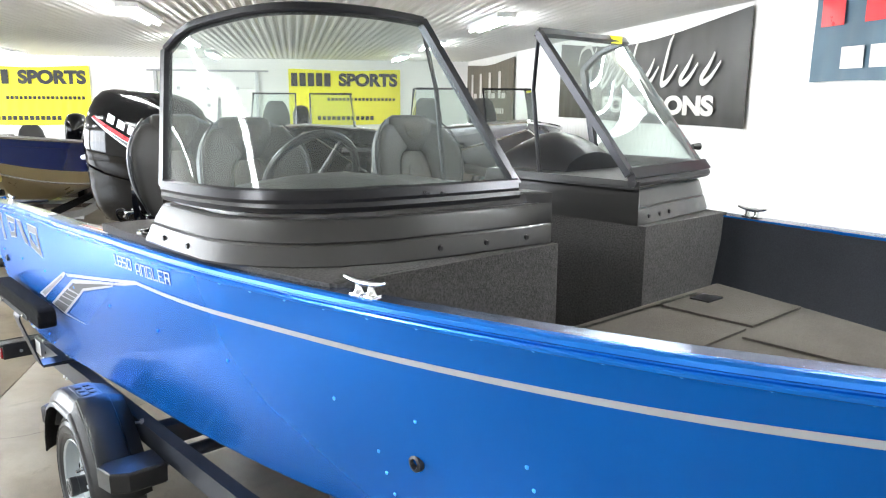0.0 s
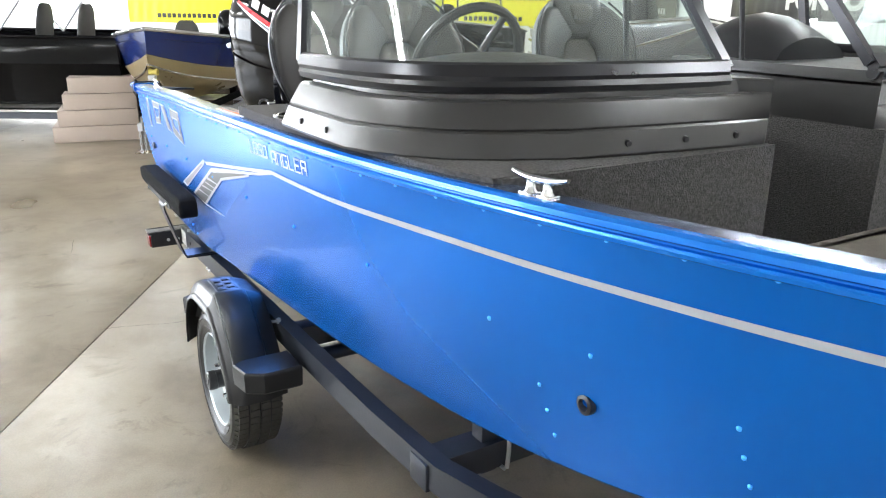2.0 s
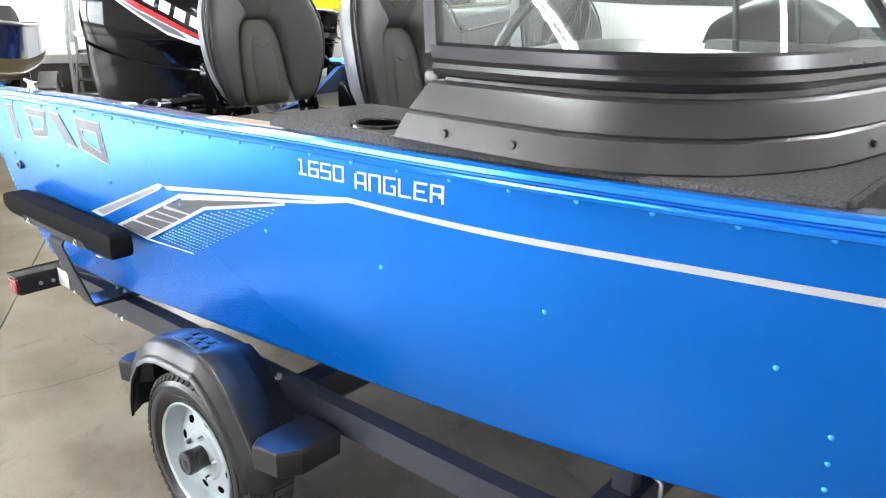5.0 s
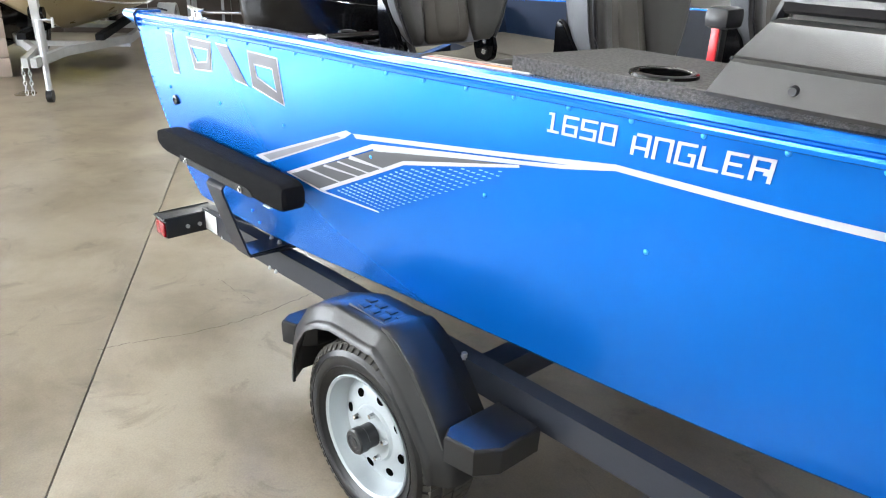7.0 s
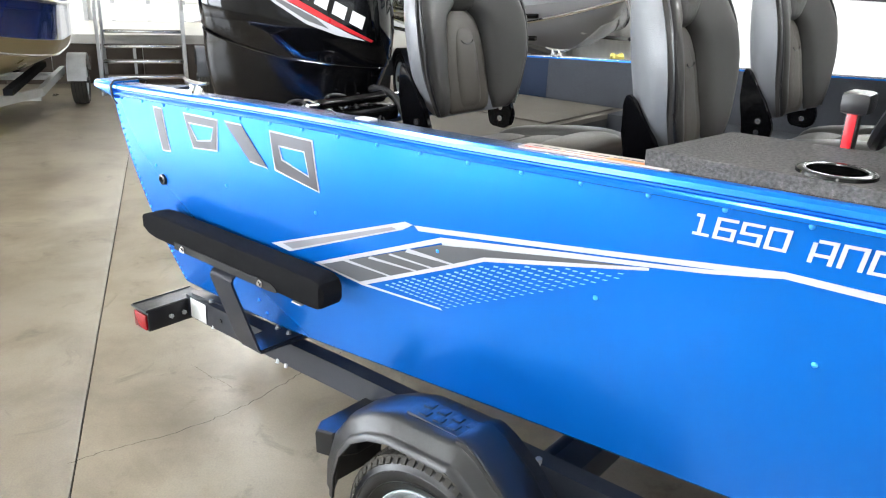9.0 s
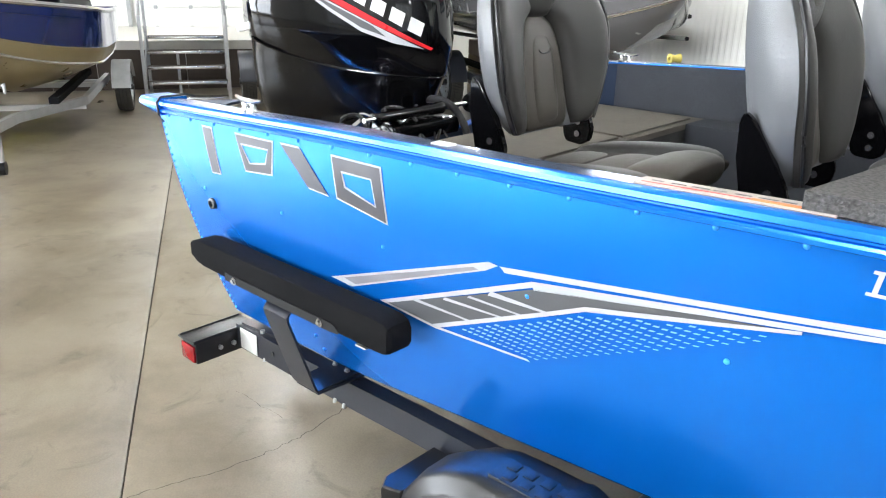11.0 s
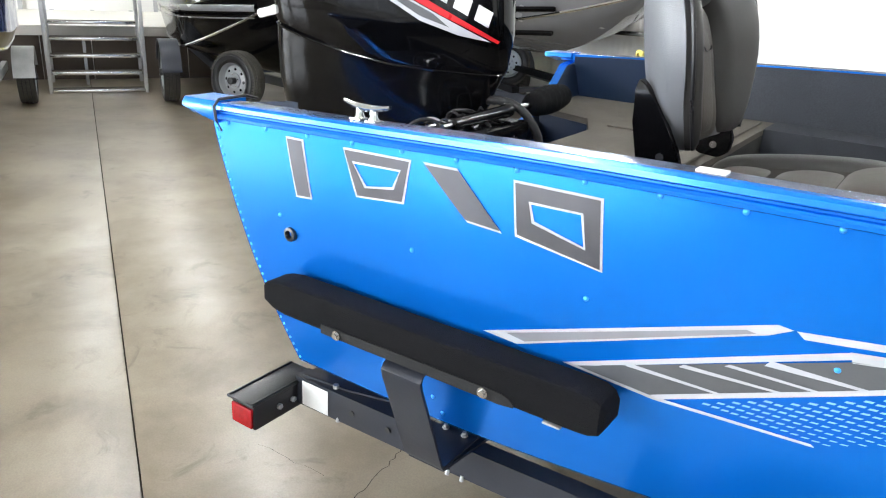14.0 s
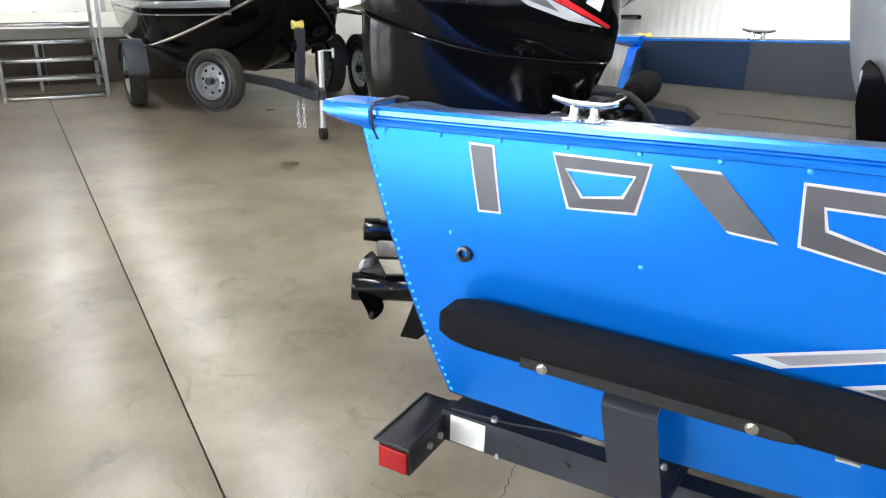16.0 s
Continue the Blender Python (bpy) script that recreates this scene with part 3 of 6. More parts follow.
def hoop(bm, outer, inner):
    n = 48

    def round_walk(pts):
        ps = [Vector(p) for p in pts] + [Vector(pts[0])]
        ln = [0]
        for a, b in zip(ps, ps[1:]):
            ln.append(ln[-1] + (b - a).length)
        res = []
        for i in range(len(ps) - 1):
            q = n // 4
            res += [ps[i].lerp(ps[i + 1], j / q) for j in range(q)]
        return res

    a = [bm.verts.new((p.x, 0, p.y)) for p in round_walk(outer)]
    b = [bm.verts.new((p.x, 0, p.y)) for p in round_walk(inner)]
    for i in range(n):
        j = (i + 1) % n
        bm.faces.new((a[i], a[j], b[j], b[i]))


def shrink(q, d):
    c = Vector((sum(p[0] for p in q) / 4, sum(p[1] for p in q) / 4))
    return [tuple(Vector(p) + Vector((d if p[0] < c.x else -d, d if p[1] < c.y else -d))) for p in q]


# maker's mark: plain dark bars and frames with silver edges, under an arched lower line
def mark(outline, t=0.0):
    edge_in = 0.0045
    if t:
        rings = ((outline, shrink(outline, t + 2 * edge_in), STRIPE, 0.0012), (shrink(outline, edge_in), shrink(outline, t + edge_in), MARK_DARK, 0.0022))
        for o, i, mt, off in rings:
            bm = B()
            hoop(bm, o, i)
            lay(bm, off, 0.08)
            part("mark_block", bm, mt, boat)
    else:
        for o, mt, off in ((outline, STRIPE, 0.0012), (shrink(outline, edge_in), MARK_DARK, 0.0022)):
            decal("mark_block", [o], mt, off)


mark([(0.247, 1.238), (0.300, 1.239), (0.317, 1.110), (0.268, 1.106)])
mark([(0.412, 1.243), (0.586, 1.248), (0.568, 1.156), (0.444, 1.144)], 0.020)
mark([(0.613, 1.250), (0.690, 1.252), (0.790, 1.150), (0.715, 1.154)])
mark([(0.808, 1.255), (0.975, 1.257), (0.984, 1.128), (0.816, 1.152)], 0.028)

# model lettering in a squared block face
GLYPHS = {
    "1": ".##.. ..#.. ..#.. ..#.. ..#.. ..#.. .####",
    "6": "##### #.... #.... ##### #...# #...# #####",
    "5": "##### #.... #.... ##### ....# ....# #####",
    "0": "##### #...# #...# #...# #...# #...# #####",
    "A": ".#### #...# #...# #...# ##### #...# #...#",
    "N": "##### #...# #...# #...# #...# #...# #...#",
    "G": "##### #.... #.... #..## #...# #...# #####",
    "L": "#.... #.... #.... #.... #.... #.... #####",
    "E": "##### #.... #.... ####. #.... #.... #####",
    "R": "##### #...# #...# ##### #..## #...# #...#",
}
for word, x0, x1, zb, h in (("1650", 1.890, 2.046, 1.2565, 0.0375), ("ANGLER", 2.070, 2.308, 1.2555, 0.0390)):
    step = (x1 - x0) / len(word)
    for i, ch in enumerate(word):
        polys = []
        for r, line in enumerate(GLYPHS[ch].split()):
            c = 0
            while c < len(line):
                e = c
                while e < len(line) and line[e] == "#":
                    e += 1
                if e > c:
                    a, b = x0 + step * (i + 0.86 * c / 5), x0 + step * (i + 0.86 * e / 5)
                    lo, hi = (6 - r) / 7, (7 - r) / 7
                    sl = 0.006
                    polys.append([(a + sl * lo, zb + (a - x0) * 0.035 + h * lo), (b + sl * lo, zb + (b - x0) * 0.035 + h * lo), (b + sl * hi, zb + (b - x0) * 0.035 + h * hi), (a + sl * hi, zb + (a - x0) * 0.035 + h * hi)])
                c = max(e, c + 1)
        decal("model_letter", polys, STRIPE, 0.0015)

# through-hull fittings
for x, z, r in ((0.237, 1.01, 0.017), (3.078, 0.96, 0.021)):
    y = -side_y(x, z)
    bm = B()
    m = Matrix.Translation((x, y, z)) @ Matrix.Rotation(radians(90), 4, "X")
    lathe(bm, [(r * 0.45, -0.02), (r * 0.45, 0.006), (r * 0.6, 0.010), (r * 0.95, 0.008), (r, 0.004), (r, -0.004)], m, 20)
    part("drain_fitting", bm, PLASTIC, boat, "black through-hull drain fitting")


def cleat(x, side):
    y, z = side * (GY(x) - 0.035), GZ(x)
    c = new("cleat")
    c.parent = boat
    dy = (GY(x + 0.01) - GY(x - 0.01)) / 0.02
    c.matrix_basis = Matrix.Translation((x, y, z)) @ Matrix.Rotation(math.atan(dy) * side, 4, "Z")
    bm = B()
    rows = []
    for k in range(13):
        s = -1 + k / 6
        w = 0.0095 * (1 - 0.45 * abs(s) ** 2)
        h = 0.008 * (1 - 0.5 * abs(s))
        zc = 0.027 + 0.008 * s * s
        rows.append([(s * 0.058, w * math.cos(a), zc + h * math.sin(a)) for a in [6.28318 * j / 10 for j in range(10)]])
    loft(bm, rows, closed=True, caps=True)
    part("horn", bm, CHROME, c)
    for s in (-1, 1):
        bm = B()
        lathe(bm, [(0.012, 0.0), (0.012, 0.006), (0.008, 0.012), (0.009, 0.028)], Matrix.Translation((s * 0.018, 0, 0)), 12)
        part("foot", bm, CHROME, c)
        bm = B()
        box(bm, s * 0.020 - 0.014, s * 0.020 + 0.014, -0.014, 0.014, 0.0, 0.006, 0.003)
        part("base", bm, CHROME, c)
    return tagged(c, "polished cast aluminium mooring cleat")


for x in (0.455, 3.06):
    for s in (-1, 1):
        cleat(x, s)

# decks and cockpit floor
def plate(name, outline, z, t, material, label=""):
    bm = B()
    poly(bm, [(x, y, z - t) for x, y in outline], (0, 0, t))
    return part(name, bm, material, boat, label, 20)


def edge(x):
    return min(GY(x) - 0.072, side_y(x, 1.11) - 0.015)


plate("cockpit_floor", [(0.4, -0.78), (2.3, -0.70), (3.0, -0.42), (3.0, 0.42), (2.3, 0.70), (0.4, 0.78)], 0.78, 0.02, CARPET)
BOW_Z = 1.125
xs = [2.98 + 0.1 * k for k in range(20)]
plate("bow_deck", [(x, -edge(x)) for x in xs] + [(x, edge(x)) for x in xs[::-1]], BOW_Z, 0.02, CARPET, "taupe carpeted bow casting deck")
for o in ([(3.03, -0.56), (3.03, 0.30), (3.33, 0.30), (3.33, -0.56)], [(3.36, -0.48), (3.36, 0.19), (3.86, 0.19), (3.86, -0.40)], [(3.36, 0.22), (3.36, 0.62), (3.86, 0.50), (3.86, 0.22)], [(3.03, 0.34), (3.03, 0.70), (3.33, 0.66), (3.33, 0.34)]):
    plate("deck_hatch", o, BOW_Z + 0.008, 0.007, CARPET, "carpeted deck hatch lid")
bm = B()
box(bm, 3.05, 3.12, 0.47, 0.56, BOW_Z + 0.008, BOW_Z + 0.014, 0.003)
part("latch", bm, PLASTIC, boat, "black flush hatch latch")
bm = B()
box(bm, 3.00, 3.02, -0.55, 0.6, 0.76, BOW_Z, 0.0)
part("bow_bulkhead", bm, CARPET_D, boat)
AFT_Z = 1.12
plate("aft_deck", [(0.432, -0.84), (0.432, 0.204), (0.346, 0.385), (0.12, 0.46), (0.09, 0.84), (0.86, 0.86), (0.86, -0.86)], AFT_Z, 0.02, CARPET, "taupe carpeted aft deck")
for o in ([(0.46, -0.30), (0.46, 0.26), (0.83, 0.26), (0.83, -0.30)], [(0.46, 0.29), (0.46, 0.80), (0.83, 0.80), (0.83, 0.29)], [(0.46, -0.80), (0.46, -0.33), (0.83, -0.33), (0.83, -0.80)]):
    plate("deck_hatch", o, AFT_Z + 0.008, 0.007, CARPET)
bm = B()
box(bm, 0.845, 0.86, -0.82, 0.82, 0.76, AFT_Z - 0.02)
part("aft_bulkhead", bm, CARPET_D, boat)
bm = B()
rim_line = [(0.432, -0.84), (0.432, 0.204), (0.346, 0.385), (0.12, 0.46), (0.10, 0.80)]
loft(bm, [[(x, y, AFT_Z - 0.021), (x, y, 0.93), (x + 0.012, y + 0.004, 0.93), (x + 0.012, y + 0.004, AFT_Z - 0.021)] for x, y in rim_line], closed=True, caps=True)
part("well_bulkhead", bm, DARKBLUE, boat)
plate("side_shelf", [(0.86, 0.70), (0.86, 0.88), (2.2, 0.89), (2.2, 0.70)], AFT_Z, 0.36, LINER, "dark carpeted side locker")
bm = B()
rod(bm, (1.26, 0.80, AFT_Z), (1.26, 0.80, AFT_Z + 0.006), 0.022)
part("cup_ring", bm, CHROME, boat)
plate("starboard_shelf", [(1.80, -0.955), (1.84, -0.68), (2.95, -0.60), (2.95, -(GY(2.95) - 0.04)), (2.85, -(GY(2.85) - 0.032)), (2.7, -(GY(2.7) - 0.03)), (2.5, -(GY(2.5) - 0.028)), (2.2, -(GY(2.2) - 0.026)), (2.0, -(GY(2.0) - 0.026))], 1.377, 0.026, SHELF, "speckled grey carpeted side console shelf")
def gunwale_strip(name, x0, x1, near, far, lift, material, text=""):
    bm = B()
    rows = []
    for k in range(7):
        x = x0 + (x1 - x0) * k / 6
        y, z = GY(x), GZ(x) + lift
        rows.append([(x, near - y, z), (x, far - y, z), (x, far - y, z - 0.004), (x, near - y, z - 0.004)])
    loft(bm, rows, closed=True, caps=True)
    return part(name, bm, material, boat, text, 20)


gunwale_strip("warning_label", 1.55, 1.845, 0.022, 0.064, 0.0045, LABEL, "white and orange warning label on the gunwale")
gunwale_strip("label_line", 1.56, 1.73, 0.030, 0.033, 0.0052, RED)
gunwale_strip("label_line", 1.73, 1.835, 0.026, 0.036, 0.0054, ORANGE)
for k in range(8):
    gunwale_strip("label_print", 1.57 + 0.033 * k, 1.590 + 0.033 * k + 0.004 * (k % 3), 0.044, 0.048, 0.0052, GREY_DECAL)
gunwale_strip("data_label", 1.105, 1.150, 0.028, 0.054, 0.0045, STICKER, "small white label on the gunwale")
cup = new("cup_holder")
cup.parent = boat
tagged(cup, "black drink holder in the carpeted shelf")
bm = B()
lathe(bm, [(0.040, 0.001), (0.042, 0.005), (0.050, 0.006), (0.056, 0.004), (0.057, -0.001)], Matrix.Translation((2.07, -0.885, 1.378)), 28)
part("rim", bm, ENG, cup)
# flat black disc on the shelf, painting the cup's shaded depth
bm = B()
bmesh.ops.create_circle(bm, cap_ends=True, segments=24, radius=0.043, matrix=Matrix.Translation((2.07, -0.885, 1.3812)))
part("well", bm, HOLE_FILL, cup)

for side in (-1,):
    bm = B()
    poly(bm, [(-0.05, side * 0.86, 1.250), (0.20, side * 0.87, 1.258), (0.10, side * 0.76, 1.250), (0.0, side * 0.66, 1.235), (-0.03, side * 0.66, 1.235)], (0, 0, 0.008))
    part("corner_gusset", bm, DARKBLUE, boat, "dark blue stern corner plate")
    bm = B()
    y, z = GY(0.05) - 0.012, GZ(0.05)
    tube(bm, [(0.055, side * (y - 0.09), z + 0.004), (0.05, side * (y - 0.06), z + 0.012), (0.045, side * (y + 0.012), z + 0.010), (0.045, side * (y + 0.026), z - 0.004), (0.048, side * (y + 0.024), z - 0.036), (0.05, side * (y + 0.012), z - 0.060)], 0.0035, 8)
    part("edge_clip", bm, PLASTIC, boat, "black cap edge strip")
# ---- consoles and windshields ----
STAR_PLAN = [(2.19, -0.96), (2.38, -0.96), (2.55, -0.956), (2.63, -0.93), (2.70, -0.89), (2.775, -0.827), (2.83, -0.737), (2.875, -0.625), (2.905, -0.462), (2.93, -0.255), (2.942, -0.12), (2.935, -0.10), (2.6, -0.10), (2.19, -0.10)]
PORT_PLAN = [(2.19, 0.93), (2.5, 0.93), (2.72, 0.925), (2.82, 0.905), (2.865, 0.87), (2.885, 0.82), (2.895, 0.74), (2.905, 0.63), (2.915, 0.53), (2.928, 0.43), (2.935, 0.345), (2.93, 0.33), (2.6, 0.33), (2.19, 0.33)]
STAR_LOW = [(2.26, -0.925), (2.40, -0.915), (2.52, -0.895), (2.62, -0.862), (2.70, -0.805), (2.755, -0.725), (2.795, -0.625), (2.82, -0.50), (2.84, -0.38), (2.855, -0.27), (2.865, -0.175)]
STAR_UP = [(2.175, -0.862, 1.90), (2.24, -0.825, 1.955), (2.33, -0.765, 1.983), (2.42, -0.72, 1.996), (2.49, -0.675, 2.001), (2.53, -0.615, 2.003), (2.555, -0.545, 2.003), (2.563, -0.45, 2.002), (2.555, -0.37, 2.0), (2.542, -0.30, 1.998), (2.53, -0.238, 1.995)]
PORT_LOW = [(2.30, 0.93), (2.5, 0.93), (2.65, 0.925), (2.76, 0.915), (2.82, 0.90), (2.85, 0.86), (2.865, 0.78), (2.875, 0.65), (2.885, 0.5), (2.895, 0.4), (2.90, 0.32)]
PORT_UP = [(2.2, 0.955, 1.90), (2.27, 0.955, 1.955), (2.34, 0.95, 1.983), (2.40, 0.94, 1.996), (2.43, 0.92, 2.0), (2.445, 0.87, 2.0), (2.455, 0.78, 2.0), (2.465, 0.65, 2.0), (2.48, 0.5, 2.0), (2.50, 0.38, 1.998), (2.515, 0.30, 1.995)]


def console(side, inner, outer, name, plan, low, high, hood):
    """A moulded console: rings of a curved plan, from the outboard aft end round to the inner corner."""

    def at(k, z, inset, aft):
        x, y = plan[k]
        cx, cy = 2.45, inner + (outer - inner) * 0.4
        d = Vector((x - cx, y - cy))
        if k < 11:
            d = d * (1 - inset / d.length)
        return (cx + d.x + (aft * 0.8 if k == 0 or k == len(plan) - 1 else 0), cy + d.y, z)

    c = new("console")
    c.parent = boat
    tagged(c, name)
    bm = B()
    rings = [(1.374, 0.0, 0.0), (1.380, -0.002, 0.0), (1.425, 0.012, 0.02), (1.430, 0.018, 0.02), (1.434, 0.016, 0.022), (1.474, 0.030, 0.05), (1.482, 0.034, 0.055), (1.487, 0.042, 0.058), (1.487, 0.056, 0.06), (1.480, 0.058, 0.06), (1.480, 0.062, 0.06), (1.496, 0.064, 0.062), (1.512, 0.070, 0.066), (1.516, 0.12, 0.08)]
    loft(bm, [[at(k, *r) for k in range(len(plan))] for r in rings], closed=True, caps=True)
    part("console_cover", bm, CONSOLE, c, "dark grey moulded plastic console cover", 28)
    # carpeted box
    bm = B()
    rows = []
    for z in (0.86, 1.0, 1.15, 1.3755):
        out = [(x, side * min(GY(x) - 0.048, side_y(x, z) - 0.03), z) for x in (2.30, 2.45, 2.60, 2.75, 2.88, 2.962)]
        rows.append(out + [(2.962, inner, z), (2.3, inner, z)])
    loft(bm, rows, closed=True, caps=True)
    part("console_body", bm, SHELF, c, "speckled grey carpeted console body", 30)
    for k, f in ((0, 0.62), (1, 0.47), (7, 0.87), (8, 0.60), (9, 0.42)):
        a, b = Vector(at(k, 1.40, 0.004, 0.012)), Vector(at(k + 1, 1.40, 0.004, 0.012))
        p = a.lerp(b, f)
        nn = Vector(((b - a).y, -(b - a).x, 0)).normalized() * (1 if side < 0 else 1)
        if (p - Vector((2.45, inner + (outer - inner) * 0.4, 1.40))).dot(nn) < 0:
            nn = -nn
        bm = B()
        rod(bm, p - nn * 0.004, p + nn * 0.005, 0.0085, 0.006, 12)
        part("screw_cap", bm, PLASTIC, c)
    # windshield: lower and upper rails, posts, glass
    w = new("windshield")
    w.parent = boat
    tagged(w, "black framed curved windshield with clear glass")
    n = 61
    st = list(range(11))
    lo_x, lo_y = smooth_curve(st, [p[0] for p in low]), smooth_curve(st, [p[1] for p in low])
    hi_c = [smooth_curve(st, [p[i] for p in high]) for i in range(3)]
    lower, upper = [], []
    for k in range(n):
        s = k / (n - 1) * 10
        lower.append(Vector((lo_x(s), lo_y(s), 1.535)))
        upper.append(Vector([c(s) for c in hi_c]))
    bm = B()
    loft(bm, [[a.lerp(b, t / 6) for a, b in zip(lower, upper)] for t in range(7)])
    g = part("glass", bm, GLASS, w)
    g.visible_shadow = False

    def rail(name2, pts, r, ry):
        bm = B()
        ps, ts = tangents(pts)
        rows = []
        for p, t in zip(ps, ts):
            up = (upper[n // 2] - lower[n // 2]).normalized()
            q = t.cross(up).normalized()
            rows.append([p + up * r * a + q * ry * b for a, b in ((-1, -1), (-1, 0.6), (-0.6, 1), (0.6, 1), (1, 0.6), (1, -1))])
        loft(bm, rows, closed=True, caps=True)
        part(name2, bm, FRAME, w, smooth=30)

    rail("lower_rail", lower, 0.020, 0.014)
    rail("upper_rail", upper, 0.014, 0.012)
    for a, b in ((lower[0], upper[0]), (lower[-1], upper[-1])):
        bm = B()
        t = (b - a).normalized()
        sx = Vector((1, 0, 0)) if abs(t.x) < 0.5 else Vector((0, 1, 0))
        q = t.cross(sx).normalized()
        sx = q.cross(t)
        rows = [[p + sx * 0.013 * i + q * 0.012 * j for i, j in ((-1, -1), (1, -1), (1, 1), (-1, 1))] for p in (a, b)]
        loft(bm, rows, closed=True, caps=True)
        part("post", bm, FRAME, w, "black aluminium windshield post", 20)
    if side > 0:
        bm = B()
        p = lower[26].lerp(upper[26], 0.14)
        rod(bm, p, p + Vector((0.012, 0.03, 0.0)), 0.010, 0.014, 12)
        part("latch_knob", bm, PLASTIC, w, "black windshield latch knob")
        bm = B()
        p = upper[34]
        box(bm, p.x - 0.012, p.x + 0.016, p.y - 0.035, p.y + 0.035, p.z - 0.012, p.z + 0.017, 0.003)
        part("tag", bm, YELLOW, w, "small yellow paper tag")
    # rubber bead under the lower rail
    bm = B()
    tube(bm, [p + Vector((0.006, 0, -0.024)) for p in lower], 0.016)
    part("seal", bm, PLASTIC, w)
    # inner return with a slim strut
    iy = inner + (outer - inner) * 0.02
    bm = B()
    rod(bm, (2.50, iy, 1.515), (2.46, iy, 1.80), 0.008)
    part("strut", bm, FRAME, w)
    bm = B()
    rod(bm, (2.46, iy, 1.80), tuple(upper[-1]), 0.007)
    part("strut", bm, FRAME, w)
    # instrument hood
    bm = B()
    rows = []
    for k in range(7):
        x = 2.20 + 0.36 * k / 6
        h = hood * math.sin(math.pi * (0.18 + 0.64 * k / 6))
        y0, y1 = inner + (outer - inner) * 0.12, inner + (outer - inner) * 0.72
        rows.append([(x, y0 + (y1 - y0) * j / 10, 1.50 + h * max(math.sin(math.pi * j / 10), 0.0) ** 0.5) for j in range(11)])
    loft(bm, rows, caps=True)
    part("instrument_hood", bm, PLASTIC, c, "black moulded instrument hood")
    return c


console(-1, -0.10, -0.96, "starboard console with windshield base", STAR_PLAN, STAR_LOW, STAR_UP, 0.05)
console(1, 0.33, 0.93, "port console with windshield base", PORT_PLAN, PORT_LOW, PORT_UP, 0.15)

wheel = new("steering_wheel")
wheel.parent = boat
wheel.matrix_basis = Matrix.Translation((2.10, -0.36, 1.50)) @ Matrix.Rotation(radians(-65), 4, "Y")
bm = B()
N = 28
tube(bm, [(0.175 * math.cos(6.28318 * k / N), 0.175 * math.sin(6.28318 * k / N), 0) for k in range(N + 1)], 0.014)
part("rim", bm, PLASTIC, wheel, "black steering wheel rim")
for a in (30, 150, 270):
    bm = B()
    rod(bm, (0, 0, -0.02), (0.17 * math.cos(radians(a)), 0.17 * math.sin(radians(a)), 0), 0.011)
    part("spoke", bm, PLASTIC, wheel)
bm = B()
rod(bm, (0, 0, -0.12), (0, 0, 0.0), 0.035)
part("hub", bm, PLASTIC, wheel)

throttle = new("throttle")
throttle.parent = boat
tagged(throttle, "black throttle lever with a red side panel")
throttle.matrix_basis = Matrix.Translation((2.03, -0.655, 1.325)) @ Matrix.Diagonal((0.62, 0.8, 0.95, 1))
bm = B()
box(bm, -0.05, 0.05, -0.04, 0.03, -0.06, 0.02, 0.006)
part("base", bm, PLASTIC, throttle)
bm = B()
box(bm, -0.018, 0.018, -0.014, 0.014, 0.01, 0.13, 0.006)
part("lever", bm, PLASTIC, throttle)
bm = B()
box(bm, -0.013, 0.013, -0.019, -0.013, 0.015, 0.125, 0.003)
part("side_panel", bm, RED, throttle, "red lever panel")
bm = B()
box(bm, -0.035, 0.04, -0.03, 0.05, 0.115, 0.155, 0.014)
part("grip", bm, PLASTIC, throttle)


# ---- seats ----
BACK_T = [0, 0.12, 0.28, 0.48, 0.66, 0.80, 0.92, 1.0]
BACK_W = [0.72, 0.84, 0.95, 1.0, 0.97, 0.86, 0.66, 0.46]


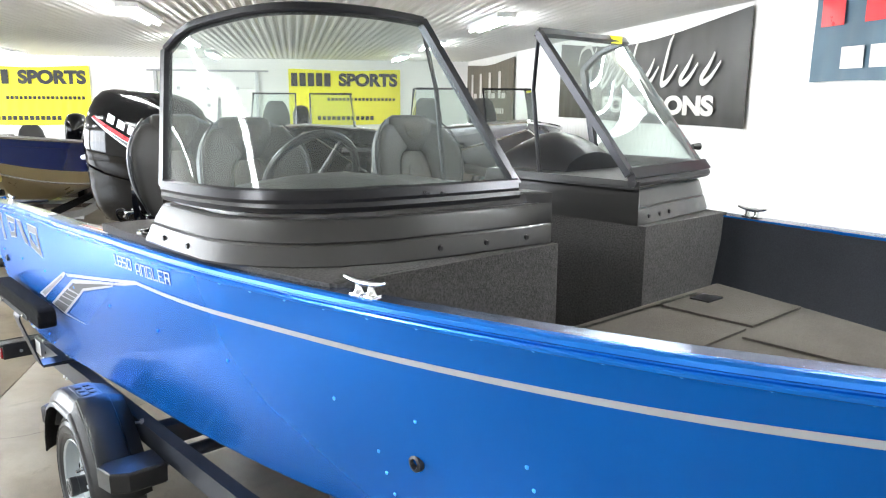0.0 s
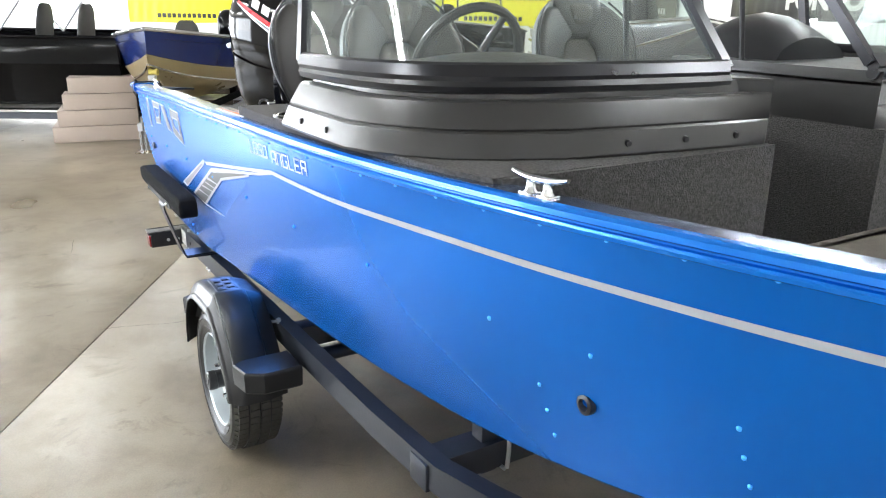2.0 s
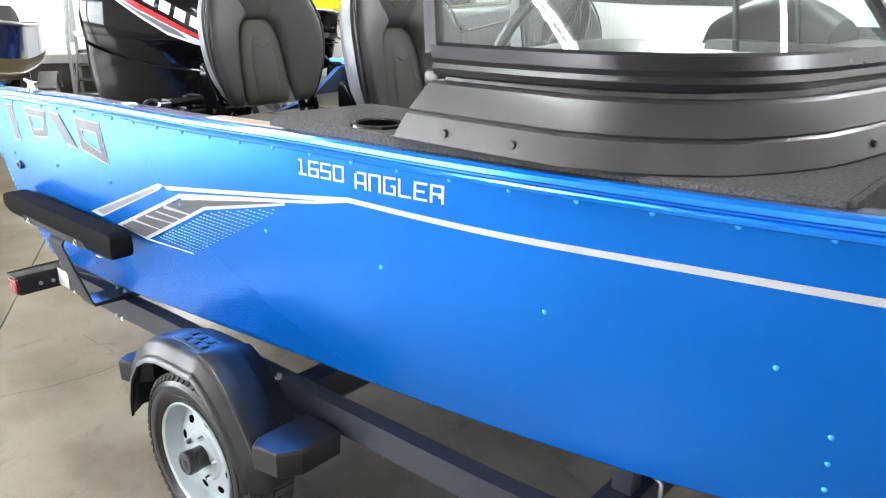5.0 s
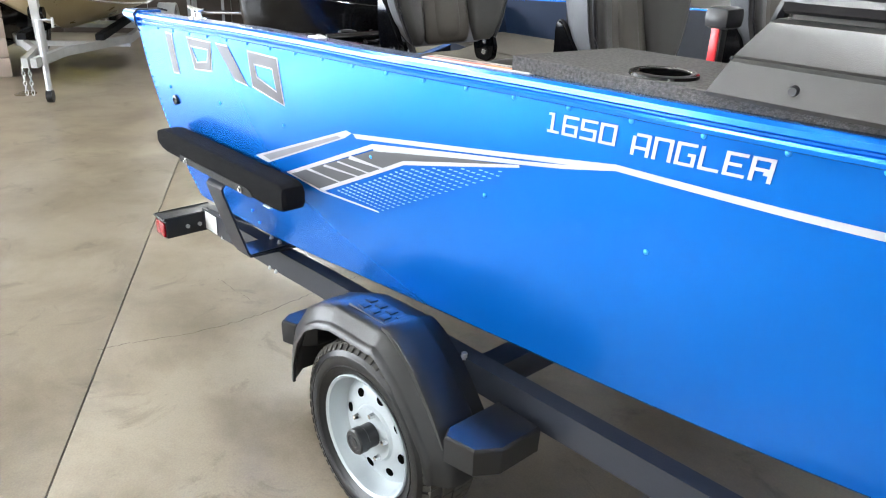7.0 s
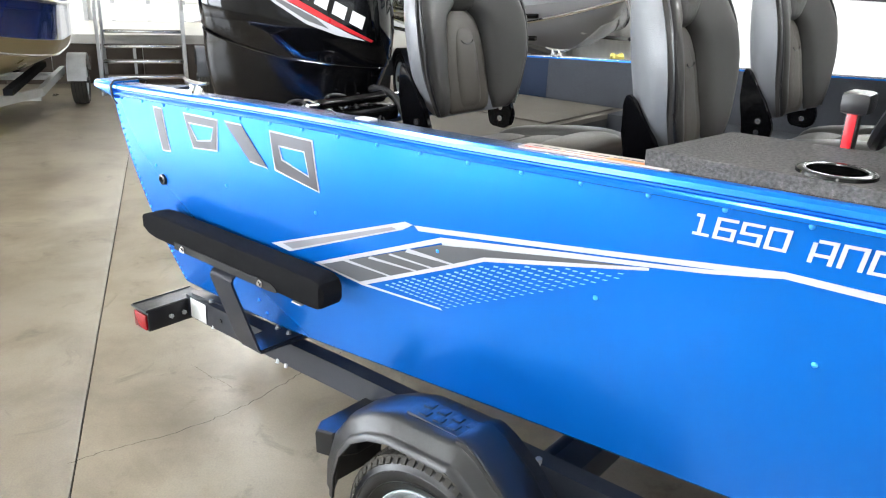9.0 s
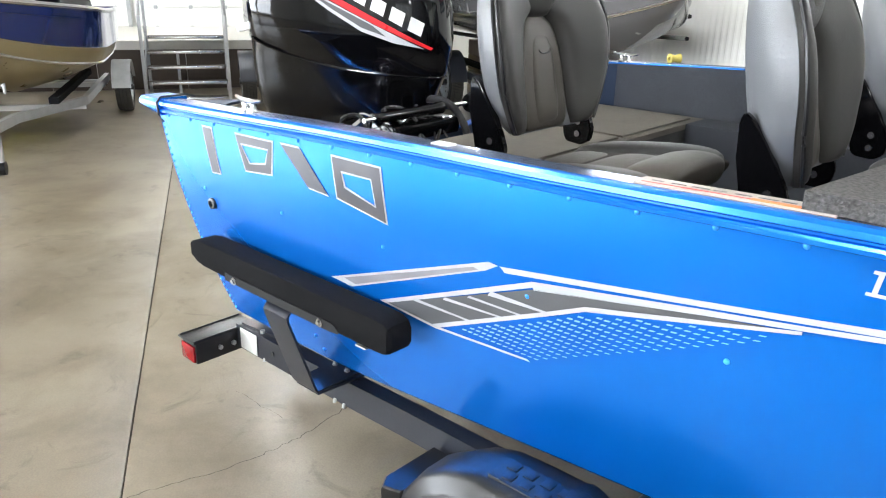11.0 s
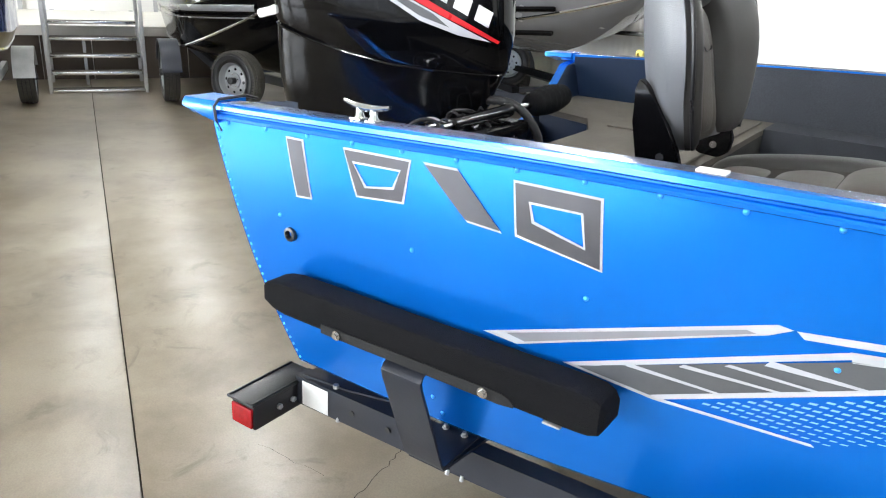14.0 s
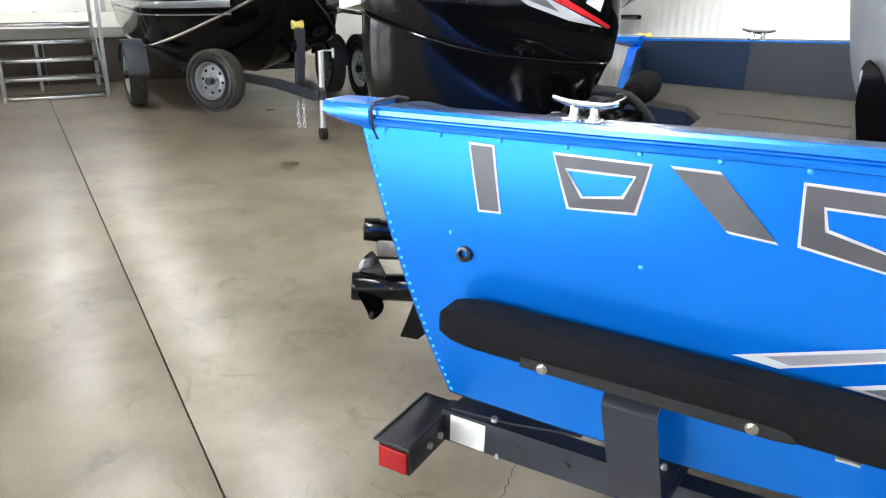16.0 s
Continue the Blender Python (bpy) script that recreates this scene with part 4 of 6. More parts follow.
def seat(at, yaw, label, back_w=0.50):
    s = thing("fishing_chair", label, "chair", at, "folding boat chairs", rz=yaw)
    # the seat faces +x, origin at the hinge line; the back is an egg-shaped bucket leaning aft
    lean = Matrix.Rotation(radians(-10), 4, "Y")
    h, tall = back_w / 2, 0.465
    width = smooth_curve(BACK_T, [w * h for w in BACK_W])

    def dish(y, t):
        return 0.075 * (abs(y) / h) ** 2.2 + 0.05 * max(0.0, 0.25 - t)

    def sheet(name, t0, t1, inner, outer, front, back, material, label2="", n=19, squash=0.55):
        """A padded panel on the dished back between two edge lines given as functions of height."""
        bm = B()
        rows = []
        for k in range(n):
            q = k / (n - 1)
            t = t0 + (t1 - t0) * (0.5 - 0.5 * math.cos(math.pi * q))
            e = math.sin(math.pi * min(max(q, 0.035), 0.965)) ** 0.45
            y0, y1 = inner(t), outer(t)
            cy, hw = (y0 + y1) / 2, (y1 - y0) / 2 * (0.55 + 0.45 * e)
            row = []
            for j in range(28):
                a = 6.28318 * j / 28
                ca, sa = math.cos(a), math.sin(a)
                y = cy + hw * math.copysign(abs(sa) ** squash, sa)
                d = (front if ca > 0 else back) * e * math.copysign(abs(ca) ** 0.75, ca)
                row.append(lean @ Vector((dish(y, t) + d, y, 0.005 + tall * t)))
            rows.append(row)
        loft(bm, rows, closed=True, caps=True)
        return part(name, bm, material, s, label2, 60)

    def core(t):
        return lerp(t, [0, 0.3, 0.48, 0.58, 0.63, 0.66], [0.110, 0.100, 0.092, 0.080, 0.055, 0.02])

    sheet("back_shell", 0.0, 1.0, lambda t: -width(t), width, 0.006, 0.075, VINYL_L, "light grey vinyl outer shell of the chair back", 23)
    for sd in (-1, 1):
        lo = (lambda t: core(t) - 0.004) if sd > 0 else (lambda t: -0.95 * width(t))
        hi = (lambda t: 0.95 * width(t)) if sd > 0 else (lambda t: -core(t) + 0.004)
        sheet("side_bolster", 0.01, 0.90, lo, hi, 0.050, 0.0, VINYL, "charcoal vinyl side bolster")
        bm = B()
        tube(bm, [lean @ Vector((dish(width(t), t) + 0.012, sd * width(t) * 0.965, 0.005 + tall * t)) for t in [0.02 + 0.92 * k / 20 for k in range(21)]], 0.0045, 6)
        part("piping", bm, PLASTIC, s, "black piping")
    sheet("centre_panel", 0.01, 0.66, lambda t: -core(t), core, 0.034, 0.0, VINYL_T, "brown-grey vinyl centre panel")
    sheet("centre_pad", 0.03, 0.57, lambda t: -core(t) * 0.62, lambda t: core(t) * 0.62, 0.041, 0.0, VINYL_T)
    sheet("headrest", 0.63, 0.985, lambda t: -lerp(t, [0.63, 0.82, 1], [0.060, 0.115, 0.125]), lambda t: lerp(t, [0.63, 0.82, 1], [0.060, 0.115, 0.125]), 0.052, 0.03, VINYL, "charcoal headrest pad")
    sheet("headrest_cap", 0.70, 0.95, lambda t: -lerp(t, [0.70, 0.95], [0.050, 0.095]), lambda t: lerp(t, [0.70, 0.95], [0.050, 0.095]), 0.058, 0.0, VINYL_T)
    bm = B()
    tube(bm, [lean @ Vector((0.043, 0.026 * math.cos(radians(180 + 18 * k)), 0.215 + 0.011 * math.sin(radians(180 + 18 * k)))) for k in range(11)], 0.0016)
    part("stitched_mark", bm, PLASTIC, s)
    bm = B()
    for k in range(4):
        y = -0.045 + 0.025 * k
        box(bm, 0.0545, 0.057, y, y + 0.014, 0.372, 0.386, 0, lean)
    part("headrest_mark", bm, VINYL_L, s, "small plain stitched bars")
    for y in (-h * 0.80, h * 0.80):
        br = new("hinge")
        br.parent = s
        tagged(br, "black steel folding hinge")
        bm = B()
        arm = [(-0.034, -0.058), (0.018, -0.062), (0.042, -0.046), (0.048, -0.012), (0.034, 0.026), (0.010, 0.066), (-0.016, 0.108), (-0.046, 0.150), (-0.062, 0.160), (-0.070, 0.140), (-0.066, 0.070), (-0.050, 0.0), (-0.046, -0.040)]
        poly(bm, [(x, y - 0.011, z) for x, z in arm], (0, 0.022, 0))
        bmesh.ops.bevel(bm, geom=bm.edges[:], offset=0.004, segments=2, affect="EDGES")
        part("bracket", bm, COWL, br)
        for z in (-0.03, 0.005):
            bm = B()
            rod(bm, (0.004, y - 0.015, z), (0.004, y + 0.015, z), 0.009)
            part("bolt", bm, CHROME, br)
    # cushion: dark side bolsters, a lower tan seat panel and a rounded front roll
    def lift(x):
        return -0.094 + 0.055 * (x / 0.45) ** 1.3

    def pad(name, x0, x1, y0, y1, up, down, material, text, n=16):
        bm = B()
        rows = []
        for k in range(n):
            q = k / (n - 1)
            x = x0 + (x1 - x0) * (0.5 - 0.5 * math.cos(math.pi * q))
            e = math.sin(math.pi * min(max(q, 0.04), 0.96)) ** 0.5
            cy, hw = (y0 + y1) / 2, (y1 - y0) / 2 * (0.7 + 0.3 * e)
            rows.append([(x, cy + hw * math.copysign(abs(math.cos(a)) ** 0.6, math.cos(a)), lift(x) + (up if math.sin(a) > 0 else down) * e * math.copysign(abs(math.sin(a)) ** 0.7, math.sin(a))) for a in [6.28318 * j / 24 for j in range(24)]])
        loft(bm, rows, closed=True, caps=True)
        part(name, bm, material, s, text, 60)

    w = h - 0.015
    pad("cushion_base", 0.02, 0.46, -w, w, 0.030, 0.055, CUSHION, "dark grey vinyl seat cushion")
    for sd in (-1, 1):
        y0, y1 = sorted((sd * w * 0.56, sd * w * 1.01))
        pad("cushion_bolster", 0.02, 0.43, y0, y1, 0.052, 0.04, VINYL, "charcoal vinyl cushion bolster")
    for x0, x1 in ((0.05, 0.185), (0.18, 0.335)):
        pad("seat_panel", x0, x1, -w * 0.58, w * 0.58, 0.040, 0.02, VINYL_T, "brown-grey vinyl seat panel")
    pad("front_roll", 0.32, 0.475, -w * 0.66, w * 0.66, 0.052, 0.055, VINYL_T, "brown-grey vinyl front roll")
    bm = B()
    lathe(bm, [(0.10, -at[2] + 0.761), (0.10, -at[2] + 0.77), (0.036, -at[2] + 0.785), (0.036, -0.09), (0.11, -0.088), (0.11, -0.075)], Matrix.Translation((0.2, 0, 0)), 20)
    part("pedestal", bm, PLASTIC, s)
    return s


seat((0.91, -0.315, 1.235), 0, "grey vinyl folding boat seat on the aft pedestal")
seat((1.58, -0.30, 1.235), 5, "grey vinyl driver's boat seat behind the console")
seat((1.58, 0.53, 1.235), -3, "grey vinyl passenger boat seat beside the driver's seat")


# ---- outboard motor ----
engine = thing("outboard_motor", "glossy black outboard motor tilted up on the transom", "outboard motor")
engine.matrix_basis = Matrix.Translation((-0.125, -0.02, 1.06)) @ Matrix.Rotation(radians(36), 4, "Z") @ Matrix.Rotation(radians(4), 4, "Y")


def cowl_ring(z, x0, x1, w, p=0.62, n=36):
    c, h = (x0 + x1) / 2, (x1 - x0) / 2
    return [Vector((c + h * math.copysign(abs(math.cos(a)) ** p, math.cos(a)), w * math.copysign(abs(math.sin(a)) ** p, math.sin(a)), z)) for a in [6.28318 * k / n for k in range(n)]]


def seam(v):
    return v + Vector((0, 0, 0.10 * (max(0.0, -v.x - 0.02) / 0.5) ** 1.6))


bm = B()
rows = [cowl_ring(z, a, b, w, p) for z, a, b, w, p in ((0.235, -0.44, 0.30, 0.165, 0.60), (0.25, -0.455, 0.305, 0.172, 0.6), (0.36, -0.47, 0.31, 0.180, 0.6), (0.48, -0.46, 0.295, 0.180, 0.62), (0.58, -0.435, 0.265, 0.170, 0.64), (0.66, -0.40, 0.22, 0.152, 0.66), (0.71, -0.36, 0.16, 0.125, 0.7), (0.735, -0.30, 0.08, 0.085, 0.75), (0.742, -0.22, 0.0, 0.04, 0.8))]
rows = [[seam(v) if k < 3 else v + (seam(v) - v) * (1 - k / 9) for v in r] for k, r in enumerate(rows)]
loft(bm, rows, closed=True, caps=True)
part("cowl", bm, COWL, engine, "glossy black engine cowl", 60)
bm = B()
rows = [[seam(v) if k > 3 else v + (seam(v) - v) * k / 4 for v in cowl_ring(z, a, b, w, p)] for k, (z, a, b, w, p) in enumerate(((-0.02, -0.36, 0.16, 0.10, 0.7), (0.04, -0.41, 0.22, 0.135, 0.66), (0.12, -0.435, 0.26, 0.155, 0.62), (0.20, -0.445, 0.285, 0.163, 0.6), (0.228, -0.448, 0.295, 0.166, 0.6), (0.232, -0.44, 0.29, 0.160, 0.6)))]
loft(bm, rows, closed=True, caps=True)
part("lower_cowl", bm, ENG, engine, "satin black lower engine cover", 60)


def side_plate(name, pts, material, off):
    """A decal on the starboard side of the cowl; outline in x and z."""
    bm = B()
    vs = [bm.verts.new((x, 0, z)) for x, z in pts]
    bm.faces.new(vs)
    bmesh.ops.triangulate(bm, faces=bm.faces)
    for _ in range(4):
        es = [e for e in bm.edges if e.calc_length() > 0.05]
        bmesh.ops.subdivide_edges(bm, edges=es, cuts=1)
        bmesh.ops.triangulate(bm, faces=bm.faces)
    for v in bm.verts:
        x, z = v.co.x, v.co.z
        a = lerp(z, [0.25, 0.36, 0.48, 0.58, 0.66], [-0.455, -0.47, -0.46, -0.435, -0.40])
        b = lerp(z, [0.25, 0.36, 0.48, 0.58, 0.66], [0.305, 0.31, 0.295, 0.265, 0.22])
        w = lerp(z, [0.25, 0.36, 0.48, 0.58, 0.66], [0.172, 0.180, 0.180, 0.170, 0.152])
        c, h = (a + b) / 2, (b - a) / 2
        q = min(abs((x - c) / h), 0.999) ** (1 / 0.6)
        v.co.y = -(w * (1 - q * q) ** 0.30 + off)
    return part(name, bm, material, engine)


side_plate("decal", [(-0.36, 0.600), (-0.12, 0.494), (0.255, 0.338), (0.248, 0.330), (0.06, 0.398), (-0.14, 0.478), (-0.37, 0.588)], RED, 0.003)
side_plate("decal", [(-0.37, 0.586), (-0.14, 0.476), (0.06, 0.396), (0.225, 0.334), (0.12, 0.345), (0.0, 0.375), (-0.12, 0.435), (-0.25, 0.51)], STRIPE, 0.0035)
side_plate("decal", [(-0.27, 0.530), (-0.13, 0.465), (0.04, 0.398), (0.09, 0.365), (0.0, 0.388), (-0.11, 0.442)], GREY_DECAL, 0.0042)
for k in range(7):
    x = -0.235 + 0.068 * k
    z = 0.612 - 0.0285 * k
    side_plate("decal", [(x, z), (x + 0.048, z - 0.020), (x + 0.038, z - 0.066), (x - 0.010, z - 0.046)], WHITE, 0.003)
bm = B()
tube(bm, [seam(v) for v in cowl_ring(0.2315, -0.449, 0.296, 0.168, 0.6)[18:36]], 0.0035, 6)
part("seam_bead", bm, COWL, engine, "glossy bead along the cowl seam")
bm = B()
box(bm, -0.04, 0.05, -0.05, 0.05, 0.0, 0.028, 0.012, Matrix.Translation((-0.47, 0, 0.325)) @ Matrix.Rotation(radians(-20), 4, "Y"))
part("latch", bm, WHITE, engine, "silver cowl latch")
bm = B()
rows = [[Vector((c + h * math.cos(a), w * math.sin(a), z)) for a in [6.28318 * k / 20 for k in range(20)]] for z, c, h, w in ((0.0, -0.1, 0.15, 0.075), (-0.15, -0.11, 0.11, 0.06), (-0.35, -0.13, 0.10, 0.045), (-0.44, -0.16, 0.12, 0.03), (-0.56, -0.14, 0.10, 0.018))]
loft(bm, rows, closed=True, caps=True)
part("midsection", bm, ENG, engine, "black drive leg", 60)
bm = B()
poly(bm, [(-0.36, -0.07, -0.435), (-0.02, -0.05, -0.435), (-0.02, 0.05, -0.435), (-0.36, 0.07, -0.435)], (0, 0, 0.01))
part("cavitation_plate", bm, ENG, engine)
bm = B()
lathe(bm, [(0.004, 0.13), (0.03, 0.10), (0.045, 0.02), (0.046, -0.12), (0.044, -0.22), (0.038, -0.225), (0.03, -0.2)], Matrix.Translation((-0.14, 0, -0.56)) @ Matrix.Rotation(radians(90), 4, "Y"), 20)
part("gearcase", bm, ENG, engine, "", 50)
bm = B()
poly(bm, [(-0.02, -0.006, -0.58), (-0.22, -0.006, -0.60), (-0.26, -0.006, -0.74), (-0.20, -0.006, -0.75)], (0, 0.012, 0))
part("skeg", bm, ENG, engine)
prop = new("propeller")
prop.parent = engine
bm = B()
lathe(bm, [(0.001, -0.05), (0.036, -0.045), (0.040, 0.0), (0.034, 0.01), (0.034, 0.05), (0.02, 0.06)], Matrix.Translation((-0.36, 0.0, -0.36)) @ Matrix.Rotation(radians(90), 4, "Y"), 16)
part("trim_housing", bm, ENG, engine, "", 40)
prop.matrix_basis = Matrix.Translation((-0.36, 0, -0.562)) @ Matrix.Rotation(radians(-90), 4, "Y")
bm = B()
lathe(bm, [(0.03, -0.05), (0.045, -0.045), (0.048, 0.06), (0.044, 0.075), (0.03, 0.07)], Matrix(), 18)
part("hub", bm, ENG, prop)
for k in range(3):
    bm = B()
    rows = []
    for i in range(7):
        r = 0.04 + 0.085 * i / 6
        tw = radians(62 - 34 * i / 6)
        half = 0.058 * math.sin(math.pi * (0.25 + 0.68 * i / 6))
        a0 = radians(120 * k)
        rows.append([Vector((r * math.cos(a0 + s * half * math.cos(tw) / r), r * math.sin(a0 + s * half * math.cos(tw) / r), s * half * math.sin(tw) + 0.01 + d)) for s, d in ((-1, 0), (-0.3, 0.004), (0.4, 0.004), (1, 0), (0.4, -0.002), (-0.3, -0.002))])
    loft(bm, rows, closed=True, caps=True)
    part("blade", bm, ENG, prop, "", 60)
bm = B()
box(bm, -0.02, 0.12, -0.13, 0.13, -0.22, 0.10, 0.015)
part("clamp_bracket", bm, ENG, engine)
for y in (-0.1, 0.1):
    bm = B()
    rod(bm, (0.05, y, -0.3), (0.06, y, 0.08), 0.018)
    part("tilt_ram", bm, ENG, engine)
INV = engine.matrix_basis.inverted()


def at_boat(bm):
    bmesh.ops.transform(bm, matrix=INV, verts=bm.verts)
    return bm


bm = B()
key = [(0.10, 0.0, 1.185), (0.19, 0.0, 1.195), (0.255, 0.0, 1.178), (0.30, 0.0, 1.14), (0.33, 0.0, 1.09), (0.33, 0.0, 1.03), (0.30, 0.0, 0.97)]
run = [smooth_curve(list(range(7)), [p[i] for p in key]) for i in (0, 2)]
line = [(run[0](k / 8), 0.06, run[1](k / 8)) for k in range(49)]
ps, ts = tangents([Vector(p) for p in line])
loft(bm, [[p + v for v in ring(0.0135 + 0.0015 * (k % 2), 12, t)] for k, (p, t) in enumerate(zip(ps, ts))], closed=True, caps=True)
part("rigging_hose", at_boat(bm), MATTE_BLK, engine, "black corrugated rigging hose", 60)
bm = B()
rod(bm, (0.248, -0.36, 1.176), (0.226, 0.20, 1.176), 0.0085)
part("steering_rod", at_boat(bm), CHROME, engine, "polished steering rod")
bm = B()
lathe(bm, [(0.010, 0.0), (0.018, 0.004), (0.020, 0.02), (0.019, 0.03), (0.019, 0.30), (0.022, 0.305), (0.022, 0.335), (0.012, 0.34)], Matrix.Translation((0.2455, -0.31, 1.176)) @ Matrix.Rotation(radians(-90), 4, "X") @ Matrix.Rotation(radians(-2), 4, "Y"), 16)
part("steering_cylinder", at_boat(bm), ENG, engine, "black steering cylinder", 40)
bm = B()
lathe(bm, [(0.012, 0.0), (0.026, 0.01)] + [(0.034 + 0.014 * math.sin(0.22 * k) + 0.003 * (k % 2), 0.02 + 0.021 * k) for k in range(14)] + [(0.02, 0.33)], Matrix.Translation((0.225, 0.17, 1.172)) @ Matrix.Rotation(radians(-90), 4, "X") @ Matrix.Rotation(radians(-5), 4, "Y"), 16)
part("rubber_boot", at_boat(bm), BUNK, engine, "black rubber cable boot", 50)
bm = B()
box(bm, 0.16, 0.30, -0.26, 0.06, 1.09, 1.15, 0.02)
part("mount_block", at_boat(bm), ENG, engine)
random.seed(5)
for k in range(11):
    bm = B()
    y = -0.38 + 0.035 * k
    r = 0.003 + 0.003 * (k % 3 == 0)
    key = [(0.10, y + 0.06, 1.08), (0.15, y + random.uniform(-0.03, 0.03), 1.15 + random.uniform(-0.01, 0.03)), (0.21, y + random.uniform(-0.05, 0.05), 1.165 + random.uniform(-0.02, 0.025)), (0.27, y + random.uniform(-0.05, 0.05), 1.14), (0.33, y + random.uniform(-0.04, 0.04), 1.07)]
    run = [smooth_curve([0, 1, 2, 3, 4], [p[i] for p in key]) for i in range(3)]
    tube(bm, [tuple(c(q / 4) for c in run) for q in range(17)], r, 6)
    part("cable", at_boat(bm), (RUBBER, ENG, RUBBER, CHROME, RUBBER)[k % 5 if k < 5 else 0], engine)
for k in range(5):
    bm = B()
    x, y = 0.17 + 0.03 * (k % 3), -0.34 + 0.08 * k
    rod(bm, (x, y, 1.14), (x + 0.02, y + 0.03, 1.172), 0.010, 0.007, seg=8)
    part("fitting", at_boat(bm), (CHROME, ENG)[k % 2], engine)

# ---- trailer ----
trailer = thing("boat_trailer", "black painted steel boat trailer with plastic fenders", "trailer")
for side in (-1, 1):
    line = [(0.14, 0.80), (0.7, 0.792), (0.9, 0.785), (1.7, 0.775), (2.3, 0.763), (2.62, 0.745), (2.78, 0.70), (3.1, 0.59), (4.0, 0.28), (4.9, 0.05)]
    bm = B()
    ps, ts = tangents([(x, side * y, 0.527 + 0.004 * x) for x, y in line])
    rows = []
    for p, t in zip(ps, ts):
        q = t.cross(Vector((0, 0, 1))).normalized()
        rows.append([p + q * a * 0.025 + Vector((0, 0, b * 0.040)) for a, b in ((-1, -1), (1, -1), (1, 1), (-1, 1))])
    loft(bm, rows, closed=True, caps=True)
    part("side_rail", bm, STEEL_BLK, trailer, "black painted box-steel side rail", 30)
for x, w in ((0.22, 0.06), (1.61, 0.075), (2.555, 0.085)):
    y = 0.78
    bm = B()
    box(bm, x - w / 2, x + w / 2, -y, y, 0.488, 0.566, 0.004)
    part("crossmember", bm, STEEL_BLK, trailer)
bm = B()
rod(bm, (1.40, -0.90, 0.319), (1.40, 0.90, 0.319), 0.03)
part("axle", bm, STEEL_BLK, trailer)
for y in (-0.45, 0.45):
    bm = B()
    box(bm, 0.3, 1.5, y - 0.045, y + 0.045, 0.505, 0.54, 0.006)
    part("hull_bunk", bm, BUNK, trailer, "black carpeted support bunk")
    for x in (0.5, 1.3):
        bm = B()
        rod(bm, (x, y, 0.47), (x, y, 0.51), 0.02)
        part("bunk_post", bm, STEEL_BLK, trailer)
# front keel support with a U-bolt
for side in (-1, 1):
    bm = B()
    box(bm, 2.53, 2.58, side * 0.575 - 0.025, side * 0.575 + 0.025, 0.47, 0.64, 0.004)
    part("upright", bm, STEEL_BLK, trailer)
    bm = B()
    yy = side * 0.545
    tube(bm, [(2.535, yy, 0.604), (2.55, yy, 0.610), (2.61, yy, 0.602), (2.625, yy, 0.592), (2.626, yy, 0.55), (2.62, yy, 0.498), (2.61, yy, 0.488), (2.56, yy, 0.486)], 0.006)
    part("u_bolt", bm, ZINC, trailer, "galvanised U-bolt")
    bm = B()
    rod(bm, (1.566, side * 0.80, 0.575), (1.566, side * 0.84, 0.582), 0.005, seg=8)
    rod(bm, (1.566, side * 0.80, 0.568), (1.566, side * 0.80, 0.586), 0.008, seg=6)
    part("fender_bolt", bm, ZINC, trailer)

